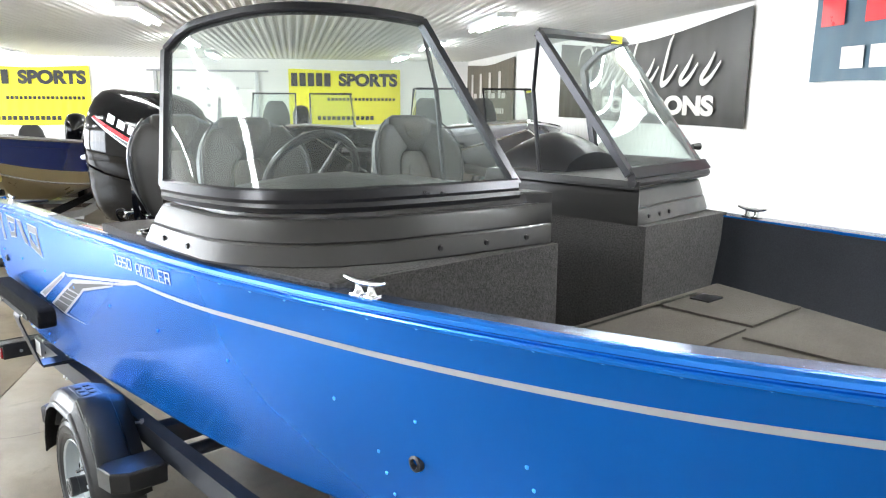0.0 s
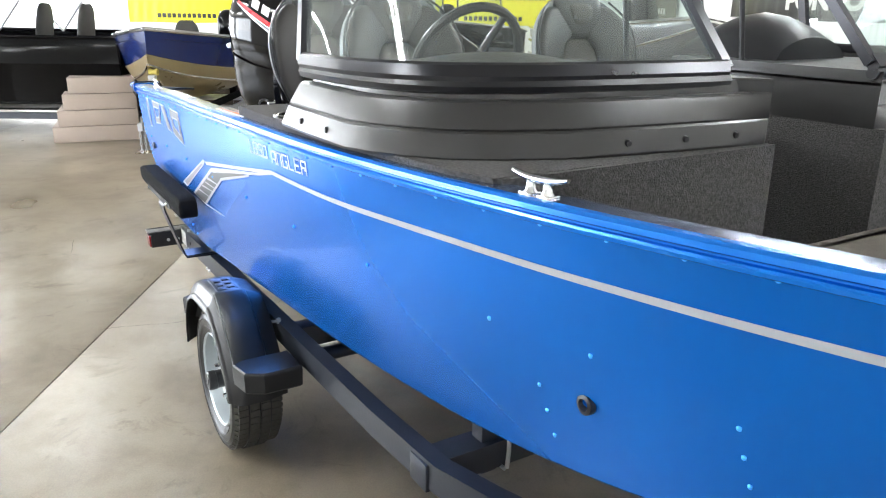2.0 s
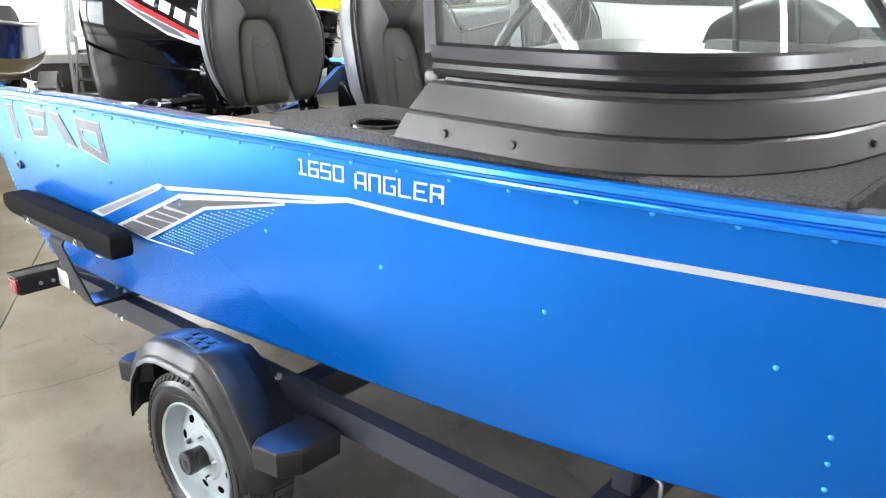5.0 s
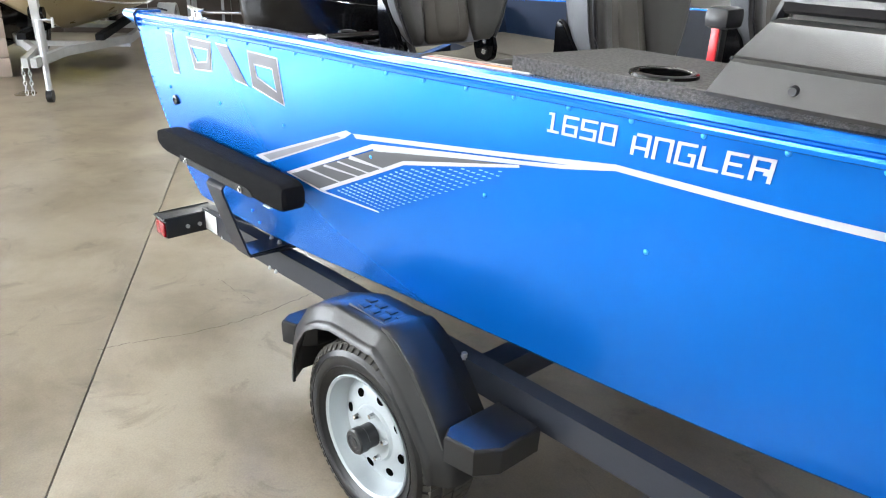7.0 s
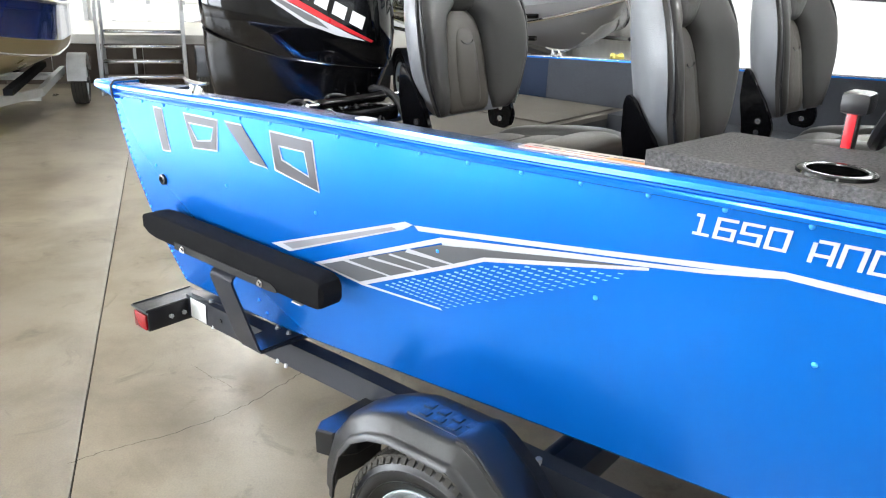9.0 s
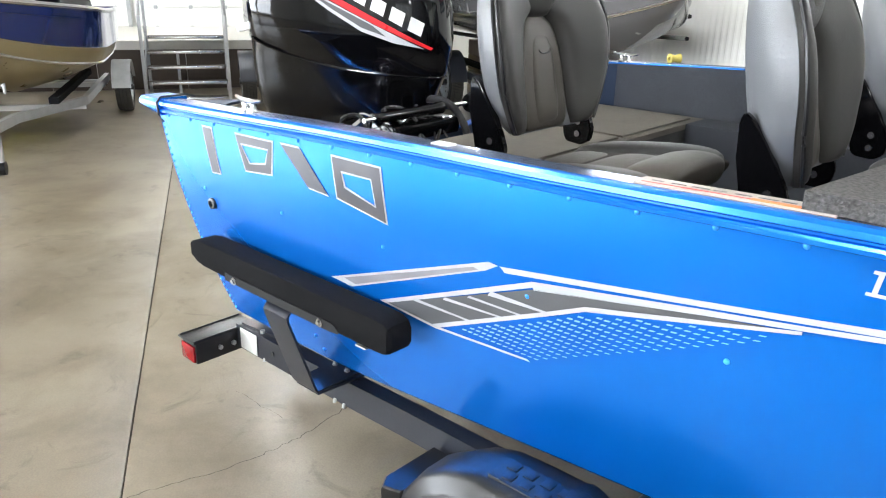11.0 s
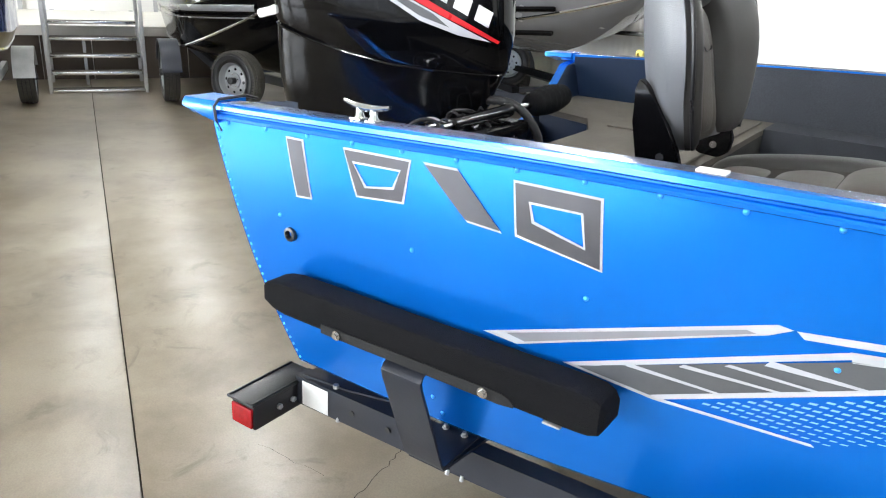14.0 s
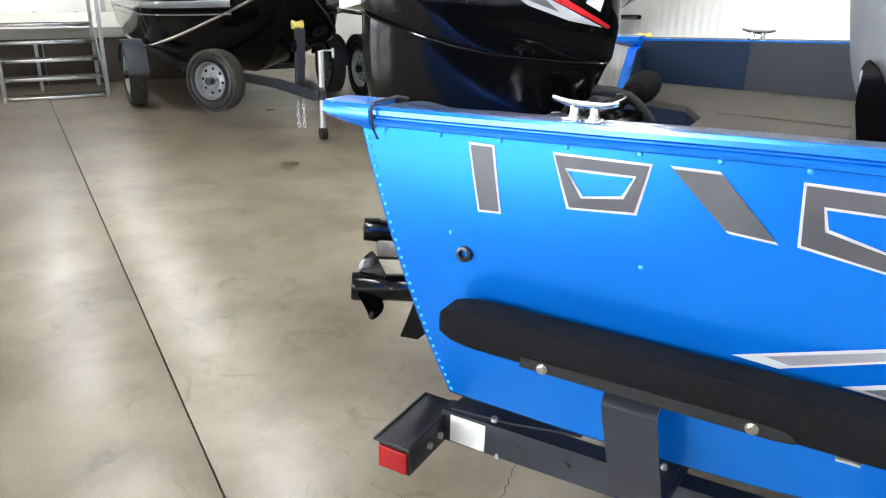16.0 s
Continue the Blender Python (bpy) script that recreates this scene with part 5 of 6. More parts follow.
for side in (-1, 1):
    # side guide board
    bm = B()
    rows = []
    for x, z0, z1 in ((0.222, 0.885, 0.900), (0.226, 0.868, 0.912), (0.25, 0.853, 0.920), (0.285, 0.846, 0.925), (0.62, 0.844, 0.926), (0.99, 0.844, 0.928), (1.015, 0.846, 0.926), (1.032, 0.854, 0.918), (1.041, 0.870, 0.902)):
        o, i = side * 0.998, side * 0.930
        if x < 0.225 or x > 1.035:
            o = side * 0.988
        c = 0.012 * (z1 - z0) / 0.08
        rows.append([(x, o, z0 + c), (x, o - side * 0.35 * c, z0 + 0.35 * c), (x, o - side * c, z0), (x, i, z0), (x, i, z1), (x, o - side * c, z1), (x, o - side * 0.35 * c, z1 - 0.35 * c), (x, o, z1 - c)])
    loft(bm, rows, closed=True, caps=True)
    gb = part("guide_board", bm, BUNK, trailer, "black carpeted side guide board", 30)
    for x, z in ((0.445, 0.855), (0.807, 0.858)):
        bm = B()
        rod(bm, (x, side * 0.998, z), (x, side * 1.0035, z), 0.011, seg=16)
        rod(bm, (x, side * 1.002, z), (x, side * 1.009, z), 0.007, seg=6)
        part("bolt", bm, CHROME, gb)
    bm = B()
    poly(bm, [(x, side * 0.9985, z) for x, z in ((0.40, 0.846), (0.84, 0.8465), (0.872, 0.850), (0.872, 0.856), (0.86, 0.866), (0.845, 0.870), (0.40, 0.867))], (0, side * 0.0025, 0))
    part("backing_plate", bm, MATTE_BLK, gb, "black steel plate along the lower edge", 30)
    bm = B()
    box(bm, 0.93, 0.965, min(side * 0.985, side * 0.9995), max(side * 0.985, side * 0.9995), 0.8425, 0.8465, 0.001)
    part("staple", bm, ZINC, gb, "bright staple under the board")
    bm = B()
    pr = [(0.940, 0.838), (0.955, 0.836), (0.982, 0.822), (0.990, 0.812), (0.988, 0.796), (0.938, 0.630), (0.924, 0.586), (0.916, 0.5735), (0.750, 0.5735)]
    inn = [(y - 0.007, z) if k < 7 else (y - 0.004, z + 0.007) for k, (y, z) in enumerate(pr)]
    rows = [[(x0 + lerp(z, [0.6, 0.84], [0.020, 0.0]), side * y, z) for y, z in pr + inn[::-1]] for x0 in (0.555, 0.655)]
    loft(bm, rows, closed=True, caps=True)
    part("guide_bracket", bm, STEEL_BLK, trailer, "black bent flat-steel guide bracket", 30)
    bm = B()
    poly(bm, [(x, side * y, 0.5690) for x, y in ((0.582, 0.915), (0.676, 0.915), (0.69, 0.755), (0.682, 0.728), (0.66, 0.715), (0.60, 0.715), (0.575, 0.735))], (0, 0, 0.007))
    part("foot_plate", bm, STEEL_BLK, trailer, "", 30)
    for x, y in ((0.595, 0.79), (0.647, 0.79)):
        bm = B()
        rod(bm, (x, side * y, 0.575), (x, side * y, 0.579), 0.014, seg=16)
        rod(bm, (x, side * y, 0.578), (x, side * y, 0.586), 0.0085, seg=6)
        rod(bm, (x, side * y, 0.585), (x, side * y, 0.592), 0.005, seg=8)
        part("bolt", bm, ZINC, trailer)
    bm = B()
    poly(bm, [(x, side * y, 0.5675) for x, y in ((0.16, 0.815), (0.30, 0.80), (0.46, 0.76), (0.46, 0.72), (0.16, 0.72))], (0, 0, 0.006))
    part("lamp_bracket", bm, STEEL_BLK, trailer, "", 30)
    bm = B()
    rod(bm, (0.27, side * 0.812, 0.573), (0.27, side * 0.812, 0.583), 0.008, seg=6)
    part("bolt", bm, ZINC, trailer)
    # rail is uncut here: black discs stand in for the shade of two holes
    for x in (0.335, 0.45):
        bm = B()
        rod(bm, (x, side * 0.824, 0.530), (x, side * 0.8265, 0.530), 0.008, seg=10)
        part("rail_hole_disc", bm, INK, trailer)
    for x in (0.285, 0.626, 0.666):
        bm = B()
        rod(bm, (x, side * 0.818, 0.496), (x, side * 0.822, 0.484), 0.0055, seg=8)
        part("bolt_end", bm, ZINC, trailer)
    # tail lamp
    tl = new("tail_light")
    tl.parent = trailer
    tagged(tl, "black tail light box with a red side lens")
    bm = B()
    box(bm, 0.063, 0.145, min(side * 0.972, side * 0.765), max(side * 0.972, side * 0.765), 0.475, 0.548, 0.004)
    part("housing", bm, PLASTIC, tl)
    bm = B()
    box(bm, 0.068, 0.140, min(side * 0.972, side * 0.980), max(side * 0.972, side * 0.980), 0.481, 0.536, 0.003)
    part("lens", bm, LENS_RED, tl, "red plastic lens")
    bm = B()
    box(bm, 0.055, 0.150, min(side * 0.982, side * 0.76), max(side * 0.982, side * 0.76), 0.546, 0.553, 0.002)
    part("lid", bm, PLASTIC, tl, "black lid with a raised rim")
    for x in (0.059, 0.141):
        bm = B()
        box(bm, x, x + 0.006, min(side * 0.978, side * 0.764), max(side * 0.978, side * 0.764), 0.5525, 0.556, 0.001)
        part("lid_rib", bm, PLASTIC, tl)
    for y, z in ((0.891, 0.509), (0.843, 0.508)):
        bm = B()
        rod(bm, (0.145, side * y, z), (0.153, side * y, z), 0.008, seg=6)
        part("bolt", bm, ZINC, tl)
    bm = B()
    box(bm, 0.165, 0.255, min(side * 0.8255, side * 0.8265), max(side * 0.8255, side * 0.8265), 0.492, 0.562)
    part("label", bm, STICKER, trailer, "white data label")
    # fender
    fd = new("fender")
    fd.parent = trailer
    tagged(fd, "black moulded plastic fender with step pads")
    bm = B()
    rows = []
    arch = [(1.03, 0.37), (1.035, 0.45), (1.065, 0.55), (1.125, 0.635), (1.20, 0.685), (1.27, 0.709), (1.29, 0.713), (1.37, 0.718), (1.46, 0.720), (1.475, 0.726), (1.50, 0.722), (1.54, 0.703), (1.61, 0.648), (1.68, 0.565), (1.735, 0.49), (1.76, 0.43), (1.765, 0.38)]
    arch = [(1.40 + (px - 1.40) * 0.955, 0.33 + (pz - 0.33) * 0.905) for px, pz in arch]
    cc = Vector((1.41, 0.36))
    for i, (px, pz) in enumerate(arch):
        a2 = Vector(arch[max(i - 1, 0)])
        b2 = Vector(arch[min(i + 1, len(arch) - 1)])
        tv = (b2 - a2).normalized()
        nx, nz = -tv.y, tv.x
        if (Vector((px, pz)) - cc).dot(Vector((nx, nz))) < 0:
            nx, nz = -nx, -nz
        sec = [(0.064, 1.034), (0.050, 1.031), (0.046, 1.024), (0.042, 1.019), (0.012, 1.006), (0.003, 0.994), (0.0, 0.975), (0.0, 0.905), (0.004, 0.890), (0.022, 0.835), (0.040, 0.835), (0.026, 0.890), (0.022, 0.975), (0.052, 1.018), (0.064, 1.026)]
        rows.append([(px - nx * d, side * y, pz - nz * d) for d, y in sec])
    loft(bm, rows, closed=True, caps=True)
    part("arch", bm, FENDER, fd, "", 50)
    bm = B()
    rows = []
    for i in range(9, 15):
        px, pz = arch[i]
        tv = (Vector(arch[i + 1]) - Vector(arch[i - 1])).normalized()
        nx, nz = -tv.y, tv.x
        if (Vector((px, pz)) - cc).dot(Vector((nx, nz))) < 0:
            nx, nz = -nx, -nz
        hh = 0.003 if i in (9, 14) else 0.009
        yo = 0.998 + 0.010 * (i - 9) / 5
        rows.append([(px + nx * d, side * y, pz + nz * d) for d, y in ((-0.006, yo), (hh - 0.004, yo - 0.001), (hh, yo - 0.008), (hh, 0.905), (hh - 0.005, 0.893), (-0.008, 0.888))])
    loft(bm, rows, closed=True, caps=True)
    part("raised_panel", bm, FENDER, fd, "", 35)
    for x0, x1 in ((1.015, 1.115), (1.712, 1.848)):
        bm = B()
        out = [(x0, 0.82), (x1, 0.82), (x1, 0.95), (x1 - 0.035, 1.005), (x0 + 0.02, 1.02), (x0, 0.99)]
        rows = []
        for z, g in ((0.452, 0.92), (0.458, 0.98), (0.515, 1.0), (0.523, 0.985), (0.528, 0.94)):
            mx, my = (x0 + x1) / 2, 0.91
            rows.append([(mx + (x - mx) * g, side * (my + (y - my) * g), z) for x, y in out])
        loft(bm, rows, closed=True, caps=True)
        part("step_pad", bm, FENDER, fd, "", 30)
    bm = B()
    box(bm, 1.31, 1.50, min(side * 0.902, side * 0.978), max(side * 0.902, side * 0.978), 0.668, 0.6845, 0.003)
    for kk in range(4):
        for jj in range(2):
            y0, y1 = side * (0.912 + 0.032 * jj), side * (0.936 + 0.032 * jj)
            box(bm, 1.325 + 0.042 * kk + 0.012 * jj, 1.350 + 0.042 * kk + 0.012 * jj, min(y0, y1), max(y0, y1), 0.683, 0.6868, 0.001)
    part("tread_pad", bm, FENDER, fd)

# wheel
WHEEL_R, WHEEL_W = 0.268, 0.176


def road_wheel(parent_name, r, w, label, rim_mat=RIM, big=1.0):
    wl = new(parent_name)
    tagged(wl, label)
    bm = B()
    h = w / 2
    q = r * big
    lathe(bm, [(q * 0.61, -h * 0.8), (q * 0.66, -h * 0.96), (r * 0.80, -h * 1.05), (r * 0.93, -h * 0.96), (r * 0.985, -h * 0.78), (r, -h * 0.5), (r, h * 0.5), (r * 0.985, h * 0.78), (r * 0.93, h * 0.96), (r * 0.885, h * 0.995), (r * 0.88, h * 1.03), (r * 0.868, h * 1.035), (r * 0.863, h * 1.01), (r * 0.80, h * 1.05), (q * 0.715, h * 0.995), (q * 0.71, h * 1.02), (q * 0.70, h * 1.015), (q * 0.695, h * 0.985), (q * 0.66, h * 0.96), (q * 0.61, h * 0.8)], Matrix(), 48)
    part("tyre", bm, RUBBER, wl, "black rubber tyre", 60)
    bm = B()
    for k in range(60):
        a = 6.28318 * k / 60
        for s in (-1.45, -0.48, 0.48, 1.45):
            m = Matrix.Rotation(a + 0.030 * s, 4, "Z") @ Matrix.Translation((r - (0.006 if abs(s) > 1 else 0), 0, s * h * 0.46))
            box(bm, -0.004, 0.006, -0.0125, 0.0125, -h * 0.19, h * 0.19, 0, m)
        # shoulder lugs on both sidewalls
        for s in (-1, 1):
            m = Matrix.Rotation(a, 4, "Z") @ Matrix.Translation((r * 0.952, 0, s * h * 0.885)) @ Matrix.Rotation(s * radians(43), 4, "Y")
            box(bm, -0.010, 0.010, -0.0085, 0.0085, -0.004, 0.004, 0, m)
    part("tread", bm, TREAD, wl, "dusty tread blocks", 20)
    bm = B()
    lathe(bm, [(q * 0.50, -h * 0.5), (q * 0.58, -h * 0.70), (q * 0.61, h * 0.76), (q * 0.62, h * 0.90), (q * 0.61, h * 0.94), (q * 0.585, h * 0.88), (q * 0.565, h * 0.60), (q * 0.55, h * 0.42), (q * 0.525, h * 0.30), (q * 0.49, h * 0.32), (q * 0.45, h * 0.43), (q * 0.34, h * 0.495), (q * 0.28, h * 0.51), (q * 0.26, h * 0.60), (q * 0.20, h * 0.60), (q * 0.10, h * 0.60)], Matrix(), 40)
    rim = part("rim", bm, rim_mat, wl, "silver painted steel rim", 40)
    # black discs laid on the rim paint the dark inside of its vent holes
    for k in range(8):
        a = 6.28318 * (k + 0.5) / 8
        bm = B()
        rr = q * 0.395
        mm = Matrix.Translation((rr * math.cos(a), rr * math.sin(a), h * 0.456)) @ Matrix.Rotation(a, 4, "Z") @ Matrix.Rotation(radians(9), 4, "Y") @ Matrix.Diagonal((1.0, 1.2, 1.0, 1.0))
        bmesh.ops.create_cone(bm, cap_ends=True, segments=14, radius1=q * 0.043, radius2=q * 0.043, depth=h * 0.05, matrix=mm)
        part("vent_hole_disc", bm, HOLE_FILL, rim)
    for k in range(5):
        a = 6.28318 * k / 5
        bm = B()
        rr = q * 0.225
        rod(bm, (rr * math.cos(a), rr * math.sin(a), h * 0.58), (rr * math.cos(a), rr * math.sin(a), h * 0.78), q * 0.034, q * 0.024, seg=6)
        part("lug_nut", bm, CHROME, rim)
    bm = B()
    lathe(bm, [(q * 0.118, h * 0.5), (q * 0.118, h * 0.95), (q * 0.126, h * 0.97), (q * 0.126, h * 1.24), (q * 0.112, h * 1.29), (q * 0.085, h * 1.295), (q * 0.08, h * 1.27), (q * 0.05, h * 1.27), (q * 0.045, h * 1.30), (0.001, h * 1.31)], Matrix(), 20)
    part("hub", bm, PLASTIC, wl, "black grease hub cap")
    return wl


for side in (-1, 1):
    w = road_wheel("wheel", WHEEL_R, WHEEL_W, "trailer wheel with a silver steel rim", RIM, 1.075)
    w.parent = trailer
    w.matrix_basis = Matrix.Translation((1.400, side * 0.918, FLOOR_Z + WHEEL_R + 0.006)) @ Matrix.Rotation(radians(90 * -side), 4, "X") @ Matrix.Rotation(0.2, 4, "Z")
bm = B()
box(bm, 4.6, 5.6, -0.05, 0.05, 0.50, 0.58, 0.004)
part("tongue", bm, STEEL_BLK, trailer)
bm = B()
rod(bm, (5.3, 0.1, 0.05), (5.3, 0.1, 0.9), 0.03)
rod(bm, (5.3, 0.07, 0.07), (5.3, 0.13, 0.07), 0.07, seg=20)
part("jack", bm, ZINC, trailer)

# ---- showroom background ----
def flip(u, v, z=FLOOR_Z):
    p = room(u, v, z)
    return (p.x, p.y, p.z)


# raised platform with a dark skirt, and the white sectional door behind it
plat = slab("platform", 8.30, U_BACK, -4.4, 0.75, 0.665, 0.695, PALE, "raised platform with a pale edge and dark brown skirt", category="platform")
bm = B()
box(bm, 8.305, 8.33, -0.74, 4.39, 0.575, 0.664, 0.004)
part("edge_board", bm, PALE, plat, "off-white painted edge board")
for k in range(9):
    bm = B()
    y0 = -0.73 + 0.57 * k
    box(bm, 8.335, 8.36, y0, y0 + 0.562, FLOOR_Z, 0.574, 0.003)
    part("skirt_panel", bm, BROWN, plat, "dark brown skirt panel")
for k in range(5):
    bm = B()
    z0 = 0.68 + 0.322 * k
    box(bm, U_BACK - 0.06, U_BACK - 0.01, -0.02, 1.78, z0, z0 + 0.316, 0.006)
    door = part("door_panel", bm, WALL, wall_back, "white sectional overhead door panel")
    for v in (0.35, 0.9, 1.45):
        bm = B()
        box(bm, U_BACK - 0.075, U_BACK - 0.06, v - 0.03, v + 0.03, z0 - 0.03, z0 + 0.03, 0.004)
        part("hinge", bm, ZINC, door)
for v in (-0.02, 1.86):
    bm = B()
    box(bm, U_BACK - 0.10, U_BACK - 0.02, v - 0.03, v + 0.03, 0.66, 2.30)
    part("door_track", bm, ZINC, wall_back)
bm = B()
rod(bm, (U_BACK - 0.12, -0.25, 2.30), (U_BACK - 0.12, 2.0, 2.30), 0.018)
part("door_shaft", bm, ZINC, wall_back)
for hs in BACK_HOLES:
    bm = B()
    a, b, z0, z1 = hs
    for q in ((a, a + 0.05, z0, z1), (b - 0.05, b, z0, z1), (a + 0.05, b - 0.05, z0, z0 + 0.05), (a + 0.05, b - 0.05, z1 - 0.05, z1), ((a + b) / 2 - 0.02, (a + b) / 2 + 0.02, z0 + 0.05, z1 - 0.05)):
        box(bm, U_BACK + 0.03, U_BACK + 0.1, -q[1], -q[0], q[2], q[3])
    part("window_frame", bm, WHITE, wall_back)
for wob, hs in ((wall_front, FRONT_HOLES), (wall_left, LEFT_HOLES)):
    for a, b, z0, z1 in hs:
        n = 4
        for k in range(n + 1):
            c = a + (b - a) * k / n
            bm = B()
            if wob is wall_front:
                box(bm, U_FRONT - 0.11, U_FRONT - 0.04, -c - 0.025, -c + 0.025, z0, z1)
            else:
                box(bm, c - 0.025, c + 0.025, -V_LEFT + 0.04, -V_LEFT + 0.11, z0, z1)
            part("mullion", bm, WHITE, wob)

# white beyond the small back windows: daylight outside
data = bpy.data.lights.new("window_daylight", "AREA")
data.shape, data.size, data.size_y, data.energy, data.color = "RECTANGLE", 2.2, 1.1, 60, (1.0, 1.0, 1.0)
ob = new("window_daylight", data)
ob.matrix_world = look(room(U_BACK + 0.3, -6.4, 1.6), room(0, -4.4, 1.0))


bm = B()
box(bm, U_BACK + 1.4, U_BACK + 1.45, 3.6, 9.4, 0.0, 3.4)
ob = part("backdrop", bm, glow("bright_daylight", (0.95, 0.98, 1.0), 2.6))
ob.matrix_basis = ROOM.copy()
tagged(ob, "plain bright daylight outside the back windows", "backdrop", "", "structure")


def stairs():
    s = thing("metal_stairs", "free-standing aluminium stairs with handrails before the platform", "stairs", flip(7.26, -0.945), rz=math.degrees(TURN))
    rise, run = 0.171, 0.20
    for y in (-0.50, 0.50):
        for x, z0, h in ((0.02, 0.0, 1.02), (0.86, 0.0, 1.75)):
            bm = B()
            box(bm, x - 0.02, x + 0.02, y - 0.02, y + 0.02, z0, h, 0.004)
            part("post", bm, ZINC, s)
        bm = B()
        rod(bm, (0.02, y, 1.02), (0.86, y, 1.72), 0.019)
        part("handrail", bm, ZINC, s, "aluminium tube handrail")
        bm = B()
        w = 0.014 if y > 0 else -0.014
        poly(bm, [(-0.05, y + w, 0.0), (0.07, y + w, 0.0), (0.90, y + w, 0.66), (0.90, y + w, 0.76), (0.82, y + w, 0.76)], (0, -w, 0))
        part("stringer", bm, ZINC, s)
    for k in range(5):
        tread = new("tread")
        tread.parent = s
        x, z = -0.03 + run * k, 0.006 + rise * k
        bm = B()
        box(bm, x + 0.012, x + 0.20, -0.484, 0.484, z + 0.012, z + 0.034, 0.003)
        part("tread_board", bm, CARPET, tread, "brown-grey grip surface")
        bm = B()
        box(bm, x, x + 0.012, -0.484, 0.484, z, z + 0.036, 0.004)
        part("nosing", bm, CHROME, tread, "bright aluminium nosing")
    bm = B()
    box(bm, 0.62, 0.655, 0.10, 0.135, 0.0, 0.55)
    part("brace", bm, ZINC, s)


stairs()


def banner(u, v, z0, z1, w, along, material, label, folds=6, sag=0.03):
    """A hanging vinyl banner. along 'v' hangs on the back wall, 'u' on the right wall."""
    if along == "v":
        m = Matrix.Translation(room(u - 0.03, v, 0)) @ ROOM @ Matrix.Rotation(radians(-90), 4, "Z")
    else:
        m = Matrix.Translation(room(u, v - 0.03, 0)) @ ROOM @ Matrix.Rotation(radians(180), 4, "Z")
    bm = B()
    rows = []
    nx, nz = 48, 16
    for j in range(nz + 1):
        t = j / nz
        row = []
        for i in range(nx + 1):
            s = i / nx
            wv = 0.014 * math.sin(folds * 6.28318 * s + 2.0 * t) * (0.3 + 0.7 * t)
            dz = -sag * math.sin(math.pi * s) * (1 - t) + 0.006 * math.sin(9 * s)
            row.append((s * w, -abs(wv), z1 + (z0 - z1) * t + dz))
        rows.append(row)
    loft(bm, rows)
    me_ob = part("banner", bm, material, None, "", 80)
    me_ob.matrix_basis = m
    tagged(me_ob, label, "banner")
    return me_ob


def print_on(ob, pts, material, name="print"):
    bm = B()
    for p in pts:
        bm.faces.new([bm.verts.new((x, -0.022, z)) for x, z in p])
    return part(name, bm, material, ob)


def print_word(ob, text, x0, x1, z0, z1, material, bold=0.016):
    bm = B()
    bm.from_mesh(words(text, 0.3, bold=bold))
    ax, bx = min(v.co.x for v in bm.verts), max(v.co.x for v in bm.verts)
    ay, by = min(v.co.y for v in bm.verts), max(v.co.y for v in bm.verts)
    for v in bm.verts:
        v.co = Vector((x0 + (v.co.x - ax) / (bx - ax) * (x1 - x0), -0.022, z0 + (v.co.y - ay) / (by - ay) * (z1 - z0)))
    return part("lettering", bm, material, ob)


def blocks(x0, x1, z0, z1, n, gap=0.25):
    w = (x1 - x0) / n
    return [[(x0 + k * w, z0), (x0 + (k + 1 - gap) * w, z0), (x0 + (k + 1 - gap) * w, z1), (x0 + k * w, z1)] for k in range(n)]


for v0 in (-5.26, 0.63):
    w = 2.22
    bn = banner(U_BACK, v0, 1.27, 2.36, w, "v", YELLOW, "bright yellow vinyl banner with black lettering")
    print_on(bn, blocks(0.05, 0.86, 2.02, 2.28, 5), INK)
    print_word(bn, "SPORTS", 0.98, 2.16, 2.02, 2.28, INK)
    print_on(bn, blocks(0.75, 2.14, 1.74, 1.80, 18, 0.35), INK)
    print_on(bn, blocks(0.55, 1.7, 1.36, 1.44, 12, 0.3), INK)

bn = banner(10.9, V_RIGHT, 1.36, 2.46, 3.4, "u", BROWN_BANNER, "brown camouflage banner with pale blocks on the side wall", 9, 0.06)
for k in range(4):
    x = 0.45 + 0.68 * k
    print_on(bn, [[(x, 1.80), (x + 0.16, 1.80), (x + 0.16, 2.26), (x, 2.26)], [(x + 0.22, 1.80), (x + 0.46, 1.80), (x + 0.46, 1.89), (x + 0.22, 1.89)]], BANNER_WHT)
print_on(bn, blocks(0.5, 2.9, 1.54, 1.63, 16, 0.3), BANNER_WHT)
bn = banner(5.3, V_RIGHT, 1.55, 2.50, 4.35, "u", BANNER_BLK, "draped black banner with white script on the side wall", 8, 0.14)


def stroke(bm, pts, w):
    """A flat brush stroke along a smooth line, thin at its ends."""
    n = len(pts) - 1
    cx = smooth_curve(list(range(n + 1)), [p[0] for p in pts])
    cz = smooth_curve(list(range(n + 1)), [p[1] for p in pts])
    row = []
    for k in range(n * 6 + 1):
        t = k / 6
        a, b = max(t - 0.05, 0), min(t + 0.05, n)
        d = Vector((cx(b) - cx(a), cz(b) - cz(a))).normalized()
        h = w * (0.35 + 0.65 * math.sin(math.pi * k / (n * 6)))
        row.append([(cx(t) - d.y * h, -0.022, cz(t) + d.x * h), (cx(t) + d.y * h, -0.022, cz(t) - d.x * h)])
    loft(bm, row)


